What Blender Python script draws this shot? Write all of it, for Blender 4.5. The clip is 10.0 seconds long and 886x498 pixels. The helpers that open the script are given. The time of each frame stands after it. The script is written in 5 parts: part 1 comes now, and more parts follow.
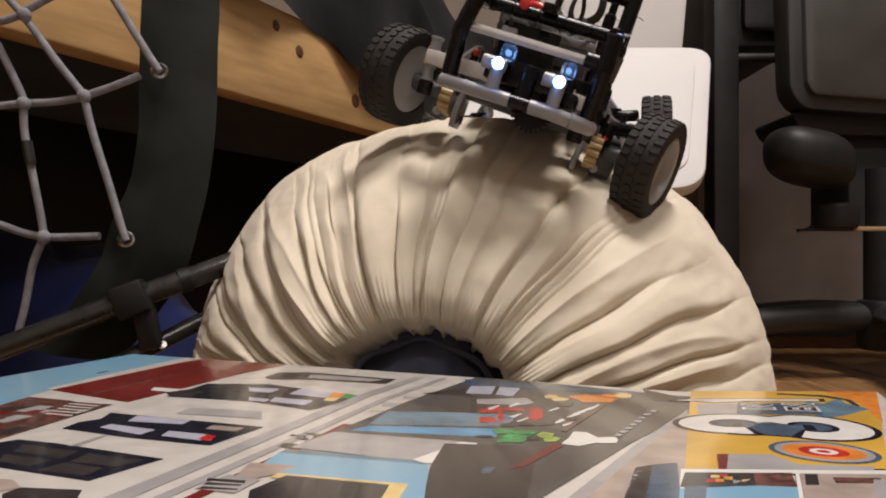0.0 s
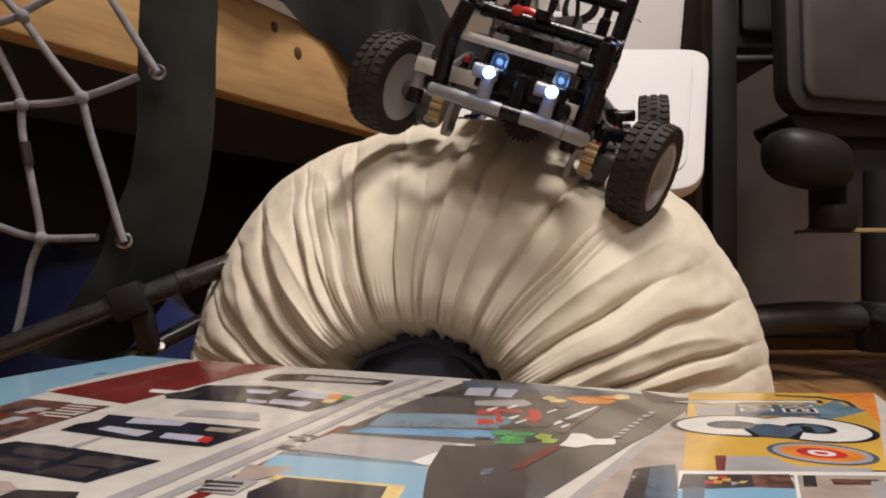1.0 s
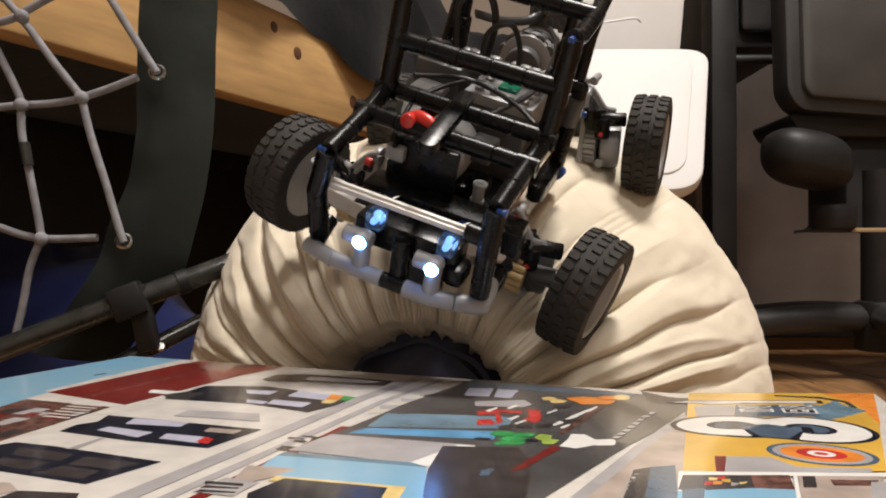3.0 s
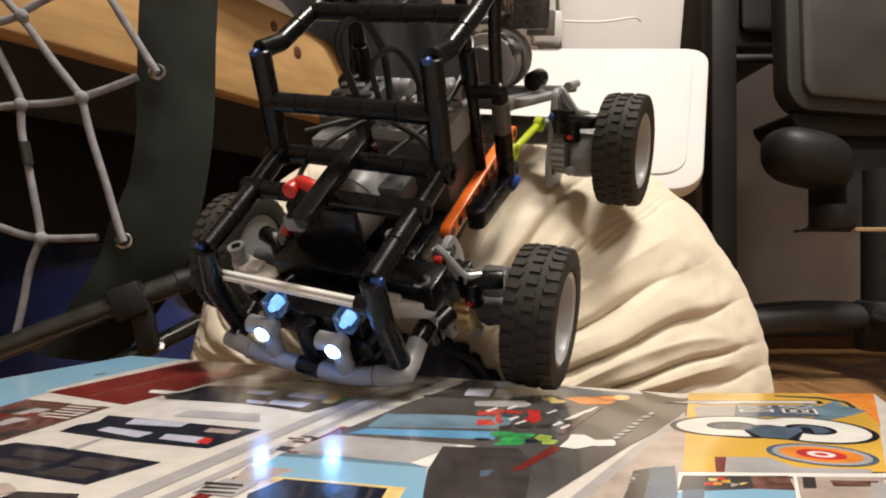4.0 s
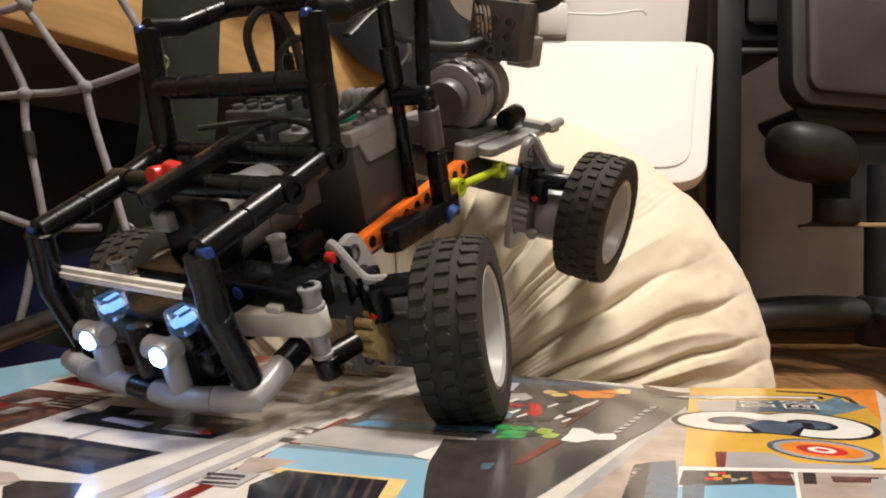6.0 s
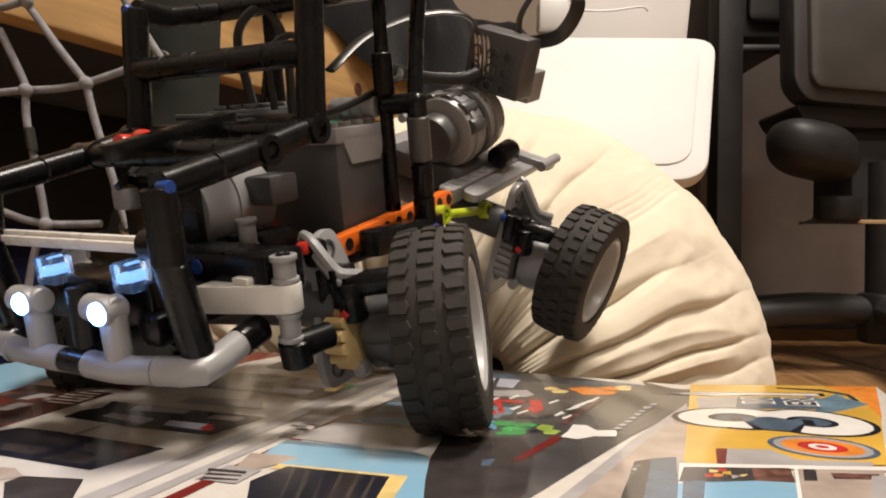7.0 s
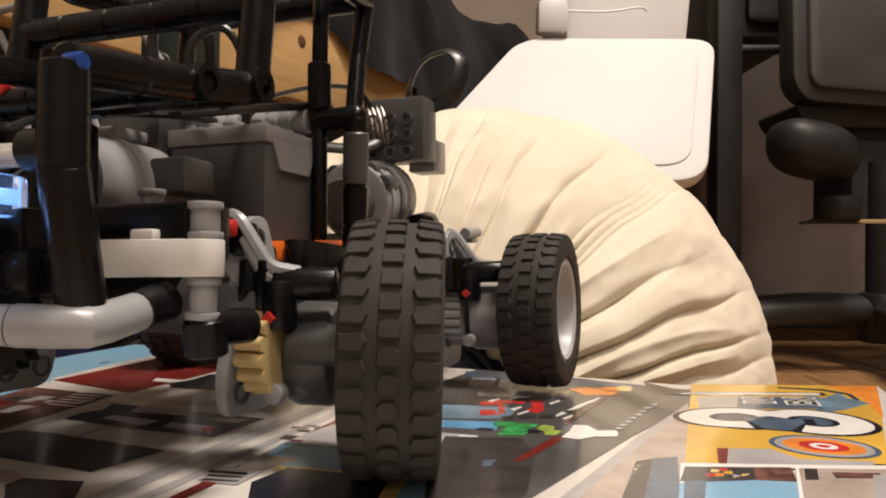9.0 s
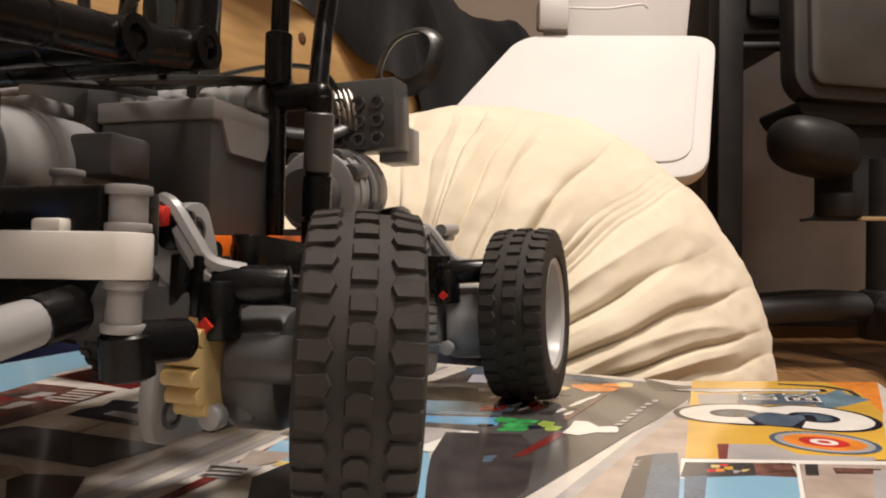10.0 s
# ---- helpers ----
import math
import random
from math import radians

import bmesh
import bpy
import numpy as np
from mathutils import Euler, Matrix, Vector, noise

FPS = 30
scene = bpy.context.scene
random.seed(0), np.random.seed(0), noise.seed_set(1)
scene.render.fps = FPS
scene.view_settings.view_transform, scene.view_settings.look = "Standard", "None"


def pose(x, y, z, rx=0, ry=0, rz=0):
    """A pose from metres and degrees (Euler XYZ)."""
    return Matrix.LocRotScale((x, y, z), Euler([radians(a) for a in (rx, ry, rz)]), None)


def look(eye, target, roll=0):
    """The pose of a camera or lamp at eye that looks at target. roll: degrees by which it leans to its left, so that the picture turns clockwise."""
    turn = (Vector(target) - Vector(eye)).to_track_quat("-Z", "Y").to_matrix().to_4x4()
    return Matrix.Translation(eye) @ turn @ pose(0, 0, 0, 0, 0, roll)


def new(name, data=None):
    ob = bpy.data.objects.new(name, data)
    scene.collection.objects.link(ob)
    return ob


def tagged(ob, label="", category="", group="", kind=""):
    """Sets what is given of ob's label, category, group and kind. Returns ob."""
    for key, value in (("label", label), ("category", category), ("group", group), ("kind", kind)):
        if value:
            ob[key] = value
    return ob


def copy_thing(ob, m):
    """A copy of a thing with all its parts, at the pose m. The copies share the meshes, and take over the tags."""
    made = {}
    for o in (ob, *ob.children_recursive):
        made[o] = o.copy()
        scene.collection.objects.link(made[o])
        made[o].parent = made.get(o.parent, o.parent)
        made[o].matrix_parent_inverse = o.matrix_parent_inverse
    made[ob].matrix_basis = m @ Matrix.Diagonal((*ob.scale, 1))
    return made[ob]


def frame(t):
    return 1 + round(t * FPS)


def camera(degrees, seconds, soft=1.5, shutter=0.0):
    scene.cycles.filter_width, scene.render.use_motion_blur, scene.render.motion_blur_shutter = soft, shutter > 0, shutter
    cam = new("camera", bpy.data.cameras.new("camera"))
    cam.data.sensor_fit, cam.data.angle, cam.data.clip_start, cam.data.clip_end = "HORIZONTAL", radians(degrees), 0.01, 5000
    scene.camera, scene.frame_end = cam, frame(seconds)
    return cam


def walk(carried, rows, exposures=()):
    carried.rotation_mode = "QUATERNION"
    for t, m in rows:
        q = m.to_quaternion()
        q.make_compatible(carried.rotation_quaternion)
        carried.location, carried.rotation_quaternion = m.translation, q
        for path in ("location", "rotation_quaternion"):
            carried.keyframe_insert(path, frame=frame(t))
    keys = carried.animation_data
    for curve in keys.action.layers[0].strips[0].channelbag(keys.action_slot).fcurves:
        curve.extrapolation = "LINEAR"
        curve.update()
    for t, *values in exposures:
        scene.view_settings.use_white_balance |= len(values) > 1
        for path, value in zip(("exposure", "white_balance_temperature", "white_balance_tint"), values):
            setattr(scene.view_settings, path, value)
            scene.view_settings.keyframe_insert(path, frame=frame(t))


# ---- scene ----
cam = camera(61.5, 10.0, soft=2.0)
PATH = [
    (0, pose(0.0000, 0.0000, 0.05400, 90.610, -0.000, 0.000)),
    (0.5, pose(0.0000, 0.0000, 0.05433, 90.605, 0.031, -0.099)),
    (1, pose(0.0000, 0.0000, 0.05405, 90.720, -0.016, -0.136)),
    (1.5, pose(0.0000, 0.0000, 0.05434, 90.701, 0.020, -0.152)),
    (2, pose(0.0000, 0.0000, 0.05432, 90.708, 0.026, -0.160)),
    (2.5, pose(0.0000, 0.0000, 0.05432, 90.710, 0.017, -0.156)),
    (4, pose(0.0000, 0.0000, 0.05479, 90.624, -0.000, -0.154)),
    (4.5, pose(0.0000, 0.0000, 0.05505, 90.576, -0.084, -0.121)),
    (5, pose(0.0000, 0.0000, 0.05528, 90.377, -0.219, -0.051)),
    (5.5, pose(0.0000, 0.0000, 0.05519, 90.197, -0.359, -0.019)),
    (7, pose(0.0000, 0.0000, 0.05509, 89.75, -0.48, 0.118)),
    (7.5, pose(0.0000, 0.0000, 0.05484, 89.78, -0.42, 0.134)),
    (8, pose(0.0000, 0.0000, 0.05483, 89.86, -0.30, 0.118)),
    (8.5, pose(0.0000, 0.0000, 0.05472, 89.90, -0.27, 0.118)),
    (9, pose(0.0000, 0.0000, 0.05484, 89.869, -0.254, 0.131)),
    (9.5, pose(0.0000, 0.0000, 0.05474, 89.782, -0.241, 0.143)),
    (10, pose(0.0000, 0.0000, 0.05440, 89.676, -0.259, 0.175)),
]

walk(cam, PATH, exposures=[(0, -0.32, 5800, 14), (1.5, -0.28, 5800, 14), (2.5, -0.04, 5800, 12), (4.0, 0.12, 5980, 10), (5.5, 0.12, 6030, 10), (7.0, 0.12, 6200, 12), (10.0, 0.0, 6200, 14)])

FLOOR = -0.13
CEIL = 2.25

# ---- light: a warm ceiling lamp, and the dim glow of the room ----
world = bpy.data.worlds.new("room_glow")
scene.world = world
world.use_nodes = True
world.node_tree.nodes["Background"].inputs[0].default_value = (0.9, 0.75, 0.6, 1)
world.node_tree.nodes["Background"].inputs[1].default_value = 0.05


def lamp(name, at, target, size, watts, colour):
    data = bpy.data.lights.new(name, "AREA")
    data.shape, data.size, data.energy, data.color = "DISK", size, watts, colour
    ob = new(name, data)
    ob.matrix_world = look(at, target)
    return ob


lamp("ceiling_lamp_light", (0.45, 0.20, 2.15), (0.1, 0.5, 0), 0.5, 60, (1.0, 0.88, 0.73))
lamp("second_lamp_light", (0.6, -1.0, 2.15), (0, 0.4, 0), 0.4, 20, (1.0, 0.88, 0.74))


# ---- materials ----
def mat(name, colour, rough=0.5, metal=0.0, vary=0.15, grain=60.0, fine=600.0, bump=0.1, depth=0.0004, coat=0.0, emit=None, power=0.0, glass=0.0, spec=0.5, stretch=(1, 1, 1), second=None):
    m = bpy.data.materials.new(name)
    m.use_nodes = True
    nt = m.node_tree
    b = nt.nodes["Principled BSDF"]
    co = nt.nodes.new("ShaderNodeTexCoord")
    mp = nt.nodes.new("ShaderNodeMapping")
    mp.inputs["Scale"].default_value = stretch
    nt.links.new(co.outputs["Object"], mp.inputs[0])
    n1 = nt.nodes.new("ShaderNodeTexNoise")
    n1.inputs["Scale"].default_value, n1.inputs["Detail"].default_value = grain, 5
    n2 = nt.nodes.new("ShaderNodeTexNoise")
    n2.inputs["Scale"].default_value, n2.inputs["Detail"].default_value = fine, 3
    nt.links.new(mp.outputs[0], n1.inputs[0]), nt.links.new(mp.outputs[0], n2.inputs[0])
    ramp = nt.nodes.new("ShaderNodeValToRGB")
    lo = second or tuple(c * (1 - vary) for c in colour)
    hi = tuple(min(1, c * (1 + vary * 0.6)) for c in colour)
    ramp.color_ramp.elements[0].position, ramp.color_ramp.elements[1].position = 0.32, 0.68
    ramp.color_ramp.elements[0].color, ramp.color_ramp.elements[1].color = (*lo, 1), (*hi, 1)
    nt.links.new(n1.outputs[0], ramp.inputs[0])
    nt.links.new(ramp.outputs[0], b.inputs["Base Color"])
    rr = nt.nodes.new("ShaderNodeMapRange")
    rr.inputs["To Min"].default_value, rr.inputs["To Max"].default_value = max(0.02, rough - 0.08), min(1, rough + 0.1)
    nt.links.new(n1.outputs[0], rr.inputs[0]), nt.links.new(rr.outputs[0], b.inputs["Roughness"])
    b.inputs["Metallic"].default_value, b.inputs["Coat Weight"].default_value, b.inputs["Coat Roughness"].default_value = metal, coat, 0.08
    b.inputs["Specular IOR Level"].default_value = spec
    b.inputs["Transmission Weight"].default_value = glass
    if bump:
        bp = nt.nodes.new("ShaderNodeBump")
        bp.inputs["Strength"].default_value, bp.inputs["Distance"].default_value = bump, depth
        nt.links.new(n2.outputs[0], bp.inputs["Height"]), nt.links.new(bp.outputs[0], b.inputs["Normal"])
    if emit:
        b.inputs["Emission Color"].default_value, b.inputs["Emission Strength"].default_value = (*emit, 1), power
    return m


def cloth_mat(name, colour, second, thread=1500.0, rough=0.9):
    """Woven cloth: crossing threads, faint large stains."""
    m = mat(name, colour, rough, vary=0.12, grain=9, fine=90, bump=0.25, depth=0.002, second=second, spec=0.2)
    nt = m.node_tree
    co = next(n for n in nt.nodes if n.type == "TEX_COORD")
    b = nt.nodes["Principled BSDF"]
    b.inputs["Sheen Weight"].default_value = 0.15
    last = b.inputs["Normal"].links[0].from_node
    for axis in ("X", "Z"):
        w = nt.nodes.new("ShaderNodeTexWave")
        w.bands_direction = axis
        w.inputs["Scale"].default_value, w.inputs["Distortion"].default_value, w.inputs["Detail"].default_value = thread, 3.0, 1
        nt.links.new(co.outputs["Object"], w.inputs[0])
        bp = nt.nodes.new("ShaderNodeBump")
        bp.inputs["Strength"].default_value, bp.inputs["Distance"].default_value = 0.12, 0.0002
        nt.links.new(w.outputs[1], bp.inputs["Height"]), nt.links.new(last.outputs[0], bp.inputs["Normal"])
        last = bp
    nt.links.new(last.outputs[0], b.inputs["Normal"])
    return m


def print_mat(name, colour, vary=0.2, grain=110, second=None):
    """Ink on glossy cardboard."""
    return mat(name, colour, 0.2, vary=vary, grain=grain, fine=160, bump=0.03, depth=0.001, coat=0.35, second=second)


CREAM = cloth_mat("cream_cotton", (0.70, 0.63, 0.50), (0.61, 0.54, 0.415), 2200)
NAVY = cloth_mat("navy_cotton", (0.075, 0.08, 0.12), (0.045, 0.05, 0.085))
OLIVE = cloth_mat("dark_green_canvas", (0.020, 0.023, 0.018), (0.010, 0.013, 0.010), 2600)
BLANKET = cloth_mat("charcoal_blanket", (0.016, 0.016, 0.019), (0.008, 0.008, 0.01), 500)
BLUECLOTH = cloth_mat("blue_cloth", (0.012, 0.018, 0.085), (0.005, 0.008, 0.04), 500)
FLOORWOOD = mat("oak_floor", (0.30, 0.16, 0.065), 0.35, vary=0.4, grain=9, fine=120, bump=0.1, stretch=(8, 1, 1))
PINE = mat("pine_board", (0.53, 0.33, 0.135), 0.5, vary=0.2, grain=10, fine=160, bump=0.12, stretch=(1.2, 9, 9))
KNOT = mat("pine_knot", (0.10, 0.04, 0.015), 0.5, vary=0.4, grain=300)
WALL = mat("grey_brown_paint", (0.22, 0.17, 0.13), 0.75, vary=0.12, grain=5, fine=220, bump=0.15, depth=0.001)
# for the walls out of view, kept pale so they bounce fill light
PALEWALL = mat("pale_bounce_wall", (0.48, 0.44, 0.39), 0.8, vary=0.06, grain=4, fine=220, bump=0.1, depth=0.001)
CEILM = mat("ceiling_paint", (0.75, 0.72, 0.66), 0.85, vary=0.05, grain=4)
PANEL = mat("dark_brown_laminate", (0.17, 0.135, 0.115), 0.5, vary=0.15, grain=12, fine=300, bump=0.05)
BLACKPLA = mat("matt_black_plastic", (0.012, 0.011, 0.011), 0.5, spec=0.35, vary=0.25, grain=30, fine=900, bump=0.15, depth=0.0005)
CHAIRFRAME = mat("charcoal_plastic", (0.026, 0.025, 0.025), 0.42, vary=0.2, grain=20, fine=800, bump=0.2, depth=0.0006)
VINYL = mat("grey_vinyl", (0.055, 0.053, 0.05), 0.38, vary=0.15, grain=14, fine=500, bump=0.2, depth=0.0006)
WHITEPLA = mat("white_plastic", (0.60, 0.585, 0.57), 0.6, vary=0.04, grain=10, fine=500, bump=0.05)
WHITEGREY = mat("pale_grey_plastic", (0.58, 0.58, 0.57), 0.4, vary=0.06, grain=15)
TUBE = mat("black_painted_steel", (0.07, 0.07, 0.066), 0.27, metal=0.7, vary=0.3, grain=60, fine=600, bump=0.1)
STEEL = mat("nickel_steel", (0.55, 0.54, 0.52), 0.28, metal=1.0, vary=0.15, grain=200)
ROPE = mat("grey_elastic_cord", (0.25, 0.245, 0.26), 0.85, vary=0.25, grain=120, fine=1400, bump=0.6, depth=0.0006, spec=0.2)
BRASSLAB = mat("tan_label", (0.35, 0.24, 0.12), 0.6)

# the bricks' plastics
LBLACK = mat("black_brick_plastic", (0.005, 0.005, 0.0055), 0.26, spec=0.25, vary=0.35, grain=120, fine=900, bump=0.06, depth=0.0003)
# one light grey plastic: rims coloured paler as lit, the rest darker as shaded
LRIM = mat("light_grey_plastic_lit", (0.40, 0.40, 0.40), 0.35, vary=0.08, grain=90, fine=900, bump=0.05)
LGREY = mat("light_grey_plastic_shaded", (0.28, 0.28, 0.285), 0.3, vary=0.08, grain=90, fine=900, bump=0.05)
LDARK = mat("dark_grey_brick_plastic", (0.075, 0.075, 0.076), 0.38, vary=0.12, grain=80, fine=900, bump=0.08)
LWHITE = mat("white_brick_plastic", (0.66, 0.64, 0.60), 0.28, vary=0.05, grain=90)
LTAN = mat("tan_brick_plastic", (0.52, 0.38, 0.17), 0.35, vary=0.15, grain=150)
LORANGE = mat("orange_brick_plastic", (0.85, 0.17, 0.015), 0.28, vary=0.08, grain=90)
LLIME = mat("lime_brick_plastic", (0.42, 0.52, 0.02), 0.28, vary=0.08, grain=90)
LRED = mat("red_brick_plastic", (0.55, 0.03, 0.02), 0.28, vary=0.1, grain=90)
LBLUE = mat("blue_brick_plastic", (0.012, 0.05, 0.24), 0.3, vary=0.1, grain=90)
LGREEN = mat("green_button_plastic", (0.0, 0.25, 0.13), 0.3, vary=0.1)
RUBBER = mat("black_rubber", (0.022, 0.02, 0.018), 0.72, vary=0.4, grain=70, fine=1200, bump=0.2, depth=0.0002, spec=0.3, second=(0.036, 0.032, 0.028))
CRYSTAL = mat("clear_blue_plastic", (0.82, 0.91, 1.0), 0.06, vary=0.03, bump=0, glass=1.0, emit=(0.25, 0.5, 1.0), power=0.05)
LED = mat("lit_white_led", (0.8, 0.9, 1.0), 0.3, bump=0, emit=(0.16, 0.42, 1.0), power=32.0)
LIT = mat("lit_blue_core", (0.5, 0.7, 1.0), 0.3, bump=0, emit=(0.2, 0.45, 1.0), power=1.2)
CABLE = mat("black_cable", (0.012, 0.012, 0.012), 0.35, vary=0.3, grain=300)
WIRE = mat("tinned_wire", (0.45, 0.43, 0.40), 0.4, metal=1.0)
# near-black that paints the shade inside the beams' holes
HOLE = mat("hole_shade", (0.006, 0.006, 0.007), 0.5)

CARD_WHITE = print_mat("white_print", (0.66, 0.62, 0.57), 0.08)
INK_SKY = print_mat("sky_blue_print", (0.17, 0.36, 0.53), 0.25, 18, (0.29, 0.46, 0.58))
INK_BLUE = print_mat("mid_blue_print", (0.13, 0.33, 0.56), 0.2)
INK_NAVY = print_mat("navy_print", (0.014, 0.015, 0.026), 0.35, 110)
INK_RED = print_mat("dark_red_print", (0.18, 0.022, 0.018), 0.2, 30)
INK_CRIM = print_mat("bright_red_print", (0.55, 0.035, 0.03), 0.2)
INK_BRICK = print_mat("brown_brick_print", (0.15, 0.07, 0.055), 0.7, 260)
INK_DARK = print_mat("charcoal_print", (0.05, 0.042, 0.042), 0.3, 90)
INK_GREY = print_mat("road_grey_print", (0.085, 0.08, 0.08), 0.4, 28)
INK_PALE = print_mat("pale_grey_print", (0.42, 0.40, 0.40), 0.15, 60)
INK_LILAC = print_mat("lilac_print", (0.50, 0.50, 0.60), 0.12)
INK_STONE = print_mat("pink_stone_print", (0.44, 0.36, 0.31), 0.2, 90)
INK_GOLD = print_mat("golden_yellow_print", (0.74, 0.45, 0.065), 0.2, 22)
INK_ORANGE = print_mat("orange_print", (0.80, 0.27, 0.04), 0.2)
INK_GREEN = print_mat("green_print", (0.05, 0.33, 0.09), 0.4, 200)
INK_YELLOW = print_mat("yellow_print", (0.74, 0.56, 0.22), 0.25)
INK_WHITE = print_mat("bright_white_print", (0.82, 0.80, 0.76), 0.04)
INK_SLATE = print_mat("slate_blue_print", (0.17, 0.27, 0.35), 0.3, 60)
INK_LIME = print_mat("lime_print", (0.33, 0.45, 0.08), 0.3, 200)
INK_CREAM = print_mat("cream_print", (0.62, 0.58, 0.48), 0.1, 60)
INK_TEAL = print_mat("blue_grey_print", (0.085, 0.125, 0.18), 0.25, 120)


# ---- building helpers ----
def part(name, bm, material, parent=None, label="", smooth=True):
    me = bpy.data.meshes.new(name)
    bm.normal_update()
    bm.to_mesh(me)
    bm.free()
    if smooth:
        for p in me.polygons:
            p.use_smooth = True
        me.set_sharp_from_angle(angle=radians(38))
    me.materials.append(material)
    ob = new(name, me)
    if parent:
        ob.parent = parent
    if label:
        ob["label"] = label
    return ob


def thing(name, at=Matrix(), label="", category="", group="", kind=""):
    ob = new(name)
    ob.empty_display_size = 0.02
    ob.matrix_basis = at
    return tagged(ob, label, category, group, kind)


def mesh():
    return bmesh.new()


def block(bm, c, size, bevel=0.0, m=Matrix(), seg=2):
    """A rounded block."""
    made = bmesh.ops.create_cube(bm, size=1)["verts"]
    bmesh.ops.transform(bm, verts=made, matrix=m @ Matrix.Translation(c) @ Matrix.Diagonal((*size, 1)))
    if bevel:
        edges = list({e for v in made for e in v.link_edges})
        bmesh.ops.bevel(bm, geom=edges, offset=bevel, segments=seg, affect="EDGES", profile=0.5)
    return bm


def aim(p, q):
    p, q = Vector(p), Vector(q)
    return Matrix.Translation((p + q) / 2) @ (q - p).to_track_quat("Z", "Y").to_matrix().to_4x4(), (q - p).length


def rod(bm, p, q, r, seg=16, r2=None, bevel=0.0):
    m, length = aim(p, q)
    made = bmesh.ops.create_cone(bm, cap_ends=True, segments=seg, radius1=r, radius2=r if r2 is None else r2, depth=length, matrix=m)["verts"]
    if bevel:
        caps = [e for e in {e for v in made for e in v.link_edges} if any(len(f.verts) > 4 for f in e.link_faces)]
        bmesh.ops.bevel(bm, geom=caps, offset=bevel, segments=2, affect="EDGES", profile=0.5)
    return bm


def lathe(bm, profile, m=Matrix(), seg=32, close=False):
    """Turn (radius, height) pairs about z."""
    rings = []
    for r, h in profile:
        rings.append([bm.verts.new(m @ Vector((r * math.cos(2 * math.pi * i / seg), r * math.sin(2 * math.pi * i / seg), h))) for i in range(seg)])
    pairs = list(zip(rings, rings[1:])) + ([(rings[-1], rings[0])] if close else [])
    for a, b in pairs:
        for i in range(seg):
            j = (i + 1) % seg
            bm.faces.new((a[i], a[j], b[j], b[i]))
    if not close:
        for ring, flip in ((rings[0], True), (rings[-1], False)):
            bm.faces.new(ring[::-1] if flip else ring)
    return bm


def smooth_line(pts, steps=8):
    """A Catmull-Rom curve through the points."""
    pts = [Vector(p) for p in pts]
    full = [2 * pts[0] - pts[1], *pts, 2 * pts[-1] - pts[-2]]
    out = []
    for a, b, c, d in zip(full, full[1:], full[2:], full[3:]):
        for k in range(steps):
            t = k / steps
            out.append(0.5 * (2 * b + (c - a) * t + (2 * a - 5 * b + 4 * c - d) * t * t + (3 * b - a - 3 * c + d) * t ** 3))
    return out + [pts[-1]]


def hose(bm, pts, r, seg=10, steps=8, flat=1.0):
    """A round (or flat) cord along a curve."""
    line = smooth_line(pts, steps) if steps > 1 else [Vector(p) for p in pts]
    rings, side = [], None
    for i, p in enumerate(line):
        d = (line[min(i + 1, len(line) - 1)] - line[max(i - 1, 0)]).normalized()
        side = d.orthogonal().normalized() if side is None else (side - d * side.dot(d)).normalized()
        up = d.cross(side)
        rings.append([bm.verts.new(p + r * (math.cos(a) * side * flat + math.sin(a) * up)) for a in (2 * math.pi * k / seg for k in range(seg))])
    for a, b in zip(rings, rings[1:]):
        for i in range(seg):
            bm.faces.new((a[i], a[(i + 1) % seg], b[(i + 1) % seg], b[i]))
    bm.faces.new(rings[0][::-1]), bm.faces.new(rings[-1])
    return bm


def slab(bm, outline, h0, h1, m=Matrix(), bevel=0.0):
    """An outline in x and y, raised from h0 to h1."""
    lo = [bm.verts.new(m @ Vector((x, y, h0))) for x, y in outline]
    hi = [bm.verts.new(m @ Vector((x, y, h1))) for x, y in outline]
    faces = [bm.faces.new(lo[::-1]), bm.faces.new(hi)]
    n = len(outline)
    for i in range(n):
        faces.append(bm.faces.new((lo[i], lo[(i + 1) % n], hi[(i + 1) % n], hi[i])))
    bmesh.ops.recalc_face_normals(bm, faces=faces)
    if bevel:
        edges = [e for e in faces[0].edges] + [e for e in faces[1].edges]
        bmesh.ops.bevel(bm, geom=edges, offset=bevel, segments=2, affect="EDGES", profile=0.5)
    return bm


def rounded(pts, r, steps=5):
    """The outline through pts with its corners rounded."""
    out, n = [], len(pts)
    for i in range(n):
        p, a, b = Vector(pts[i]), Vector(pts[i - 1]), Vector(pts[(i + 1) % n])
        k = min(r, (a - p).length * 0.45, (b - p).length * 0.45)
        s, e = p + (a - p).normalized() * k, p + (b - p).normalized() * k
        for j in range(steps + 1):
            t = j / steps
            out.append(tuple((1 - t) ** 2 * s + 2 * t * (1 - t) * p + t * t * e))
    return out


# ---- the room ----
def structure(name, c, size, material, label, category):
    return tagged(part(name, block(mesh(), c, size), material, smooth=False), label, category, kind="structure")


structure("wall_north", (0.6, 2.05, 1.06), (4.4, 0.1, 2.38), WALL, "dull grey-brown painted wall behind the office chair", "wall")
# three unseen walls, added pale to throw light back under the truck
structure("wall_south", (0.6, -1.65, 1.06), (4.4, 0.1, 2.38), PALEWALL, "unseen wall behind the camera, pale to bounce light", "wall")
structure("wall_west", (-1.65, 0.2, 1.06), (0.1, 3.6, 2.38), PALEWALL, "unseen side wall, pale to bounce light", "wall")
structure("wall_east", (2.85, 0.2, 1.06), (0.1, 3.6, 2.38), PALEWALL, "unseen side wall, pale to bounce light", "wall")
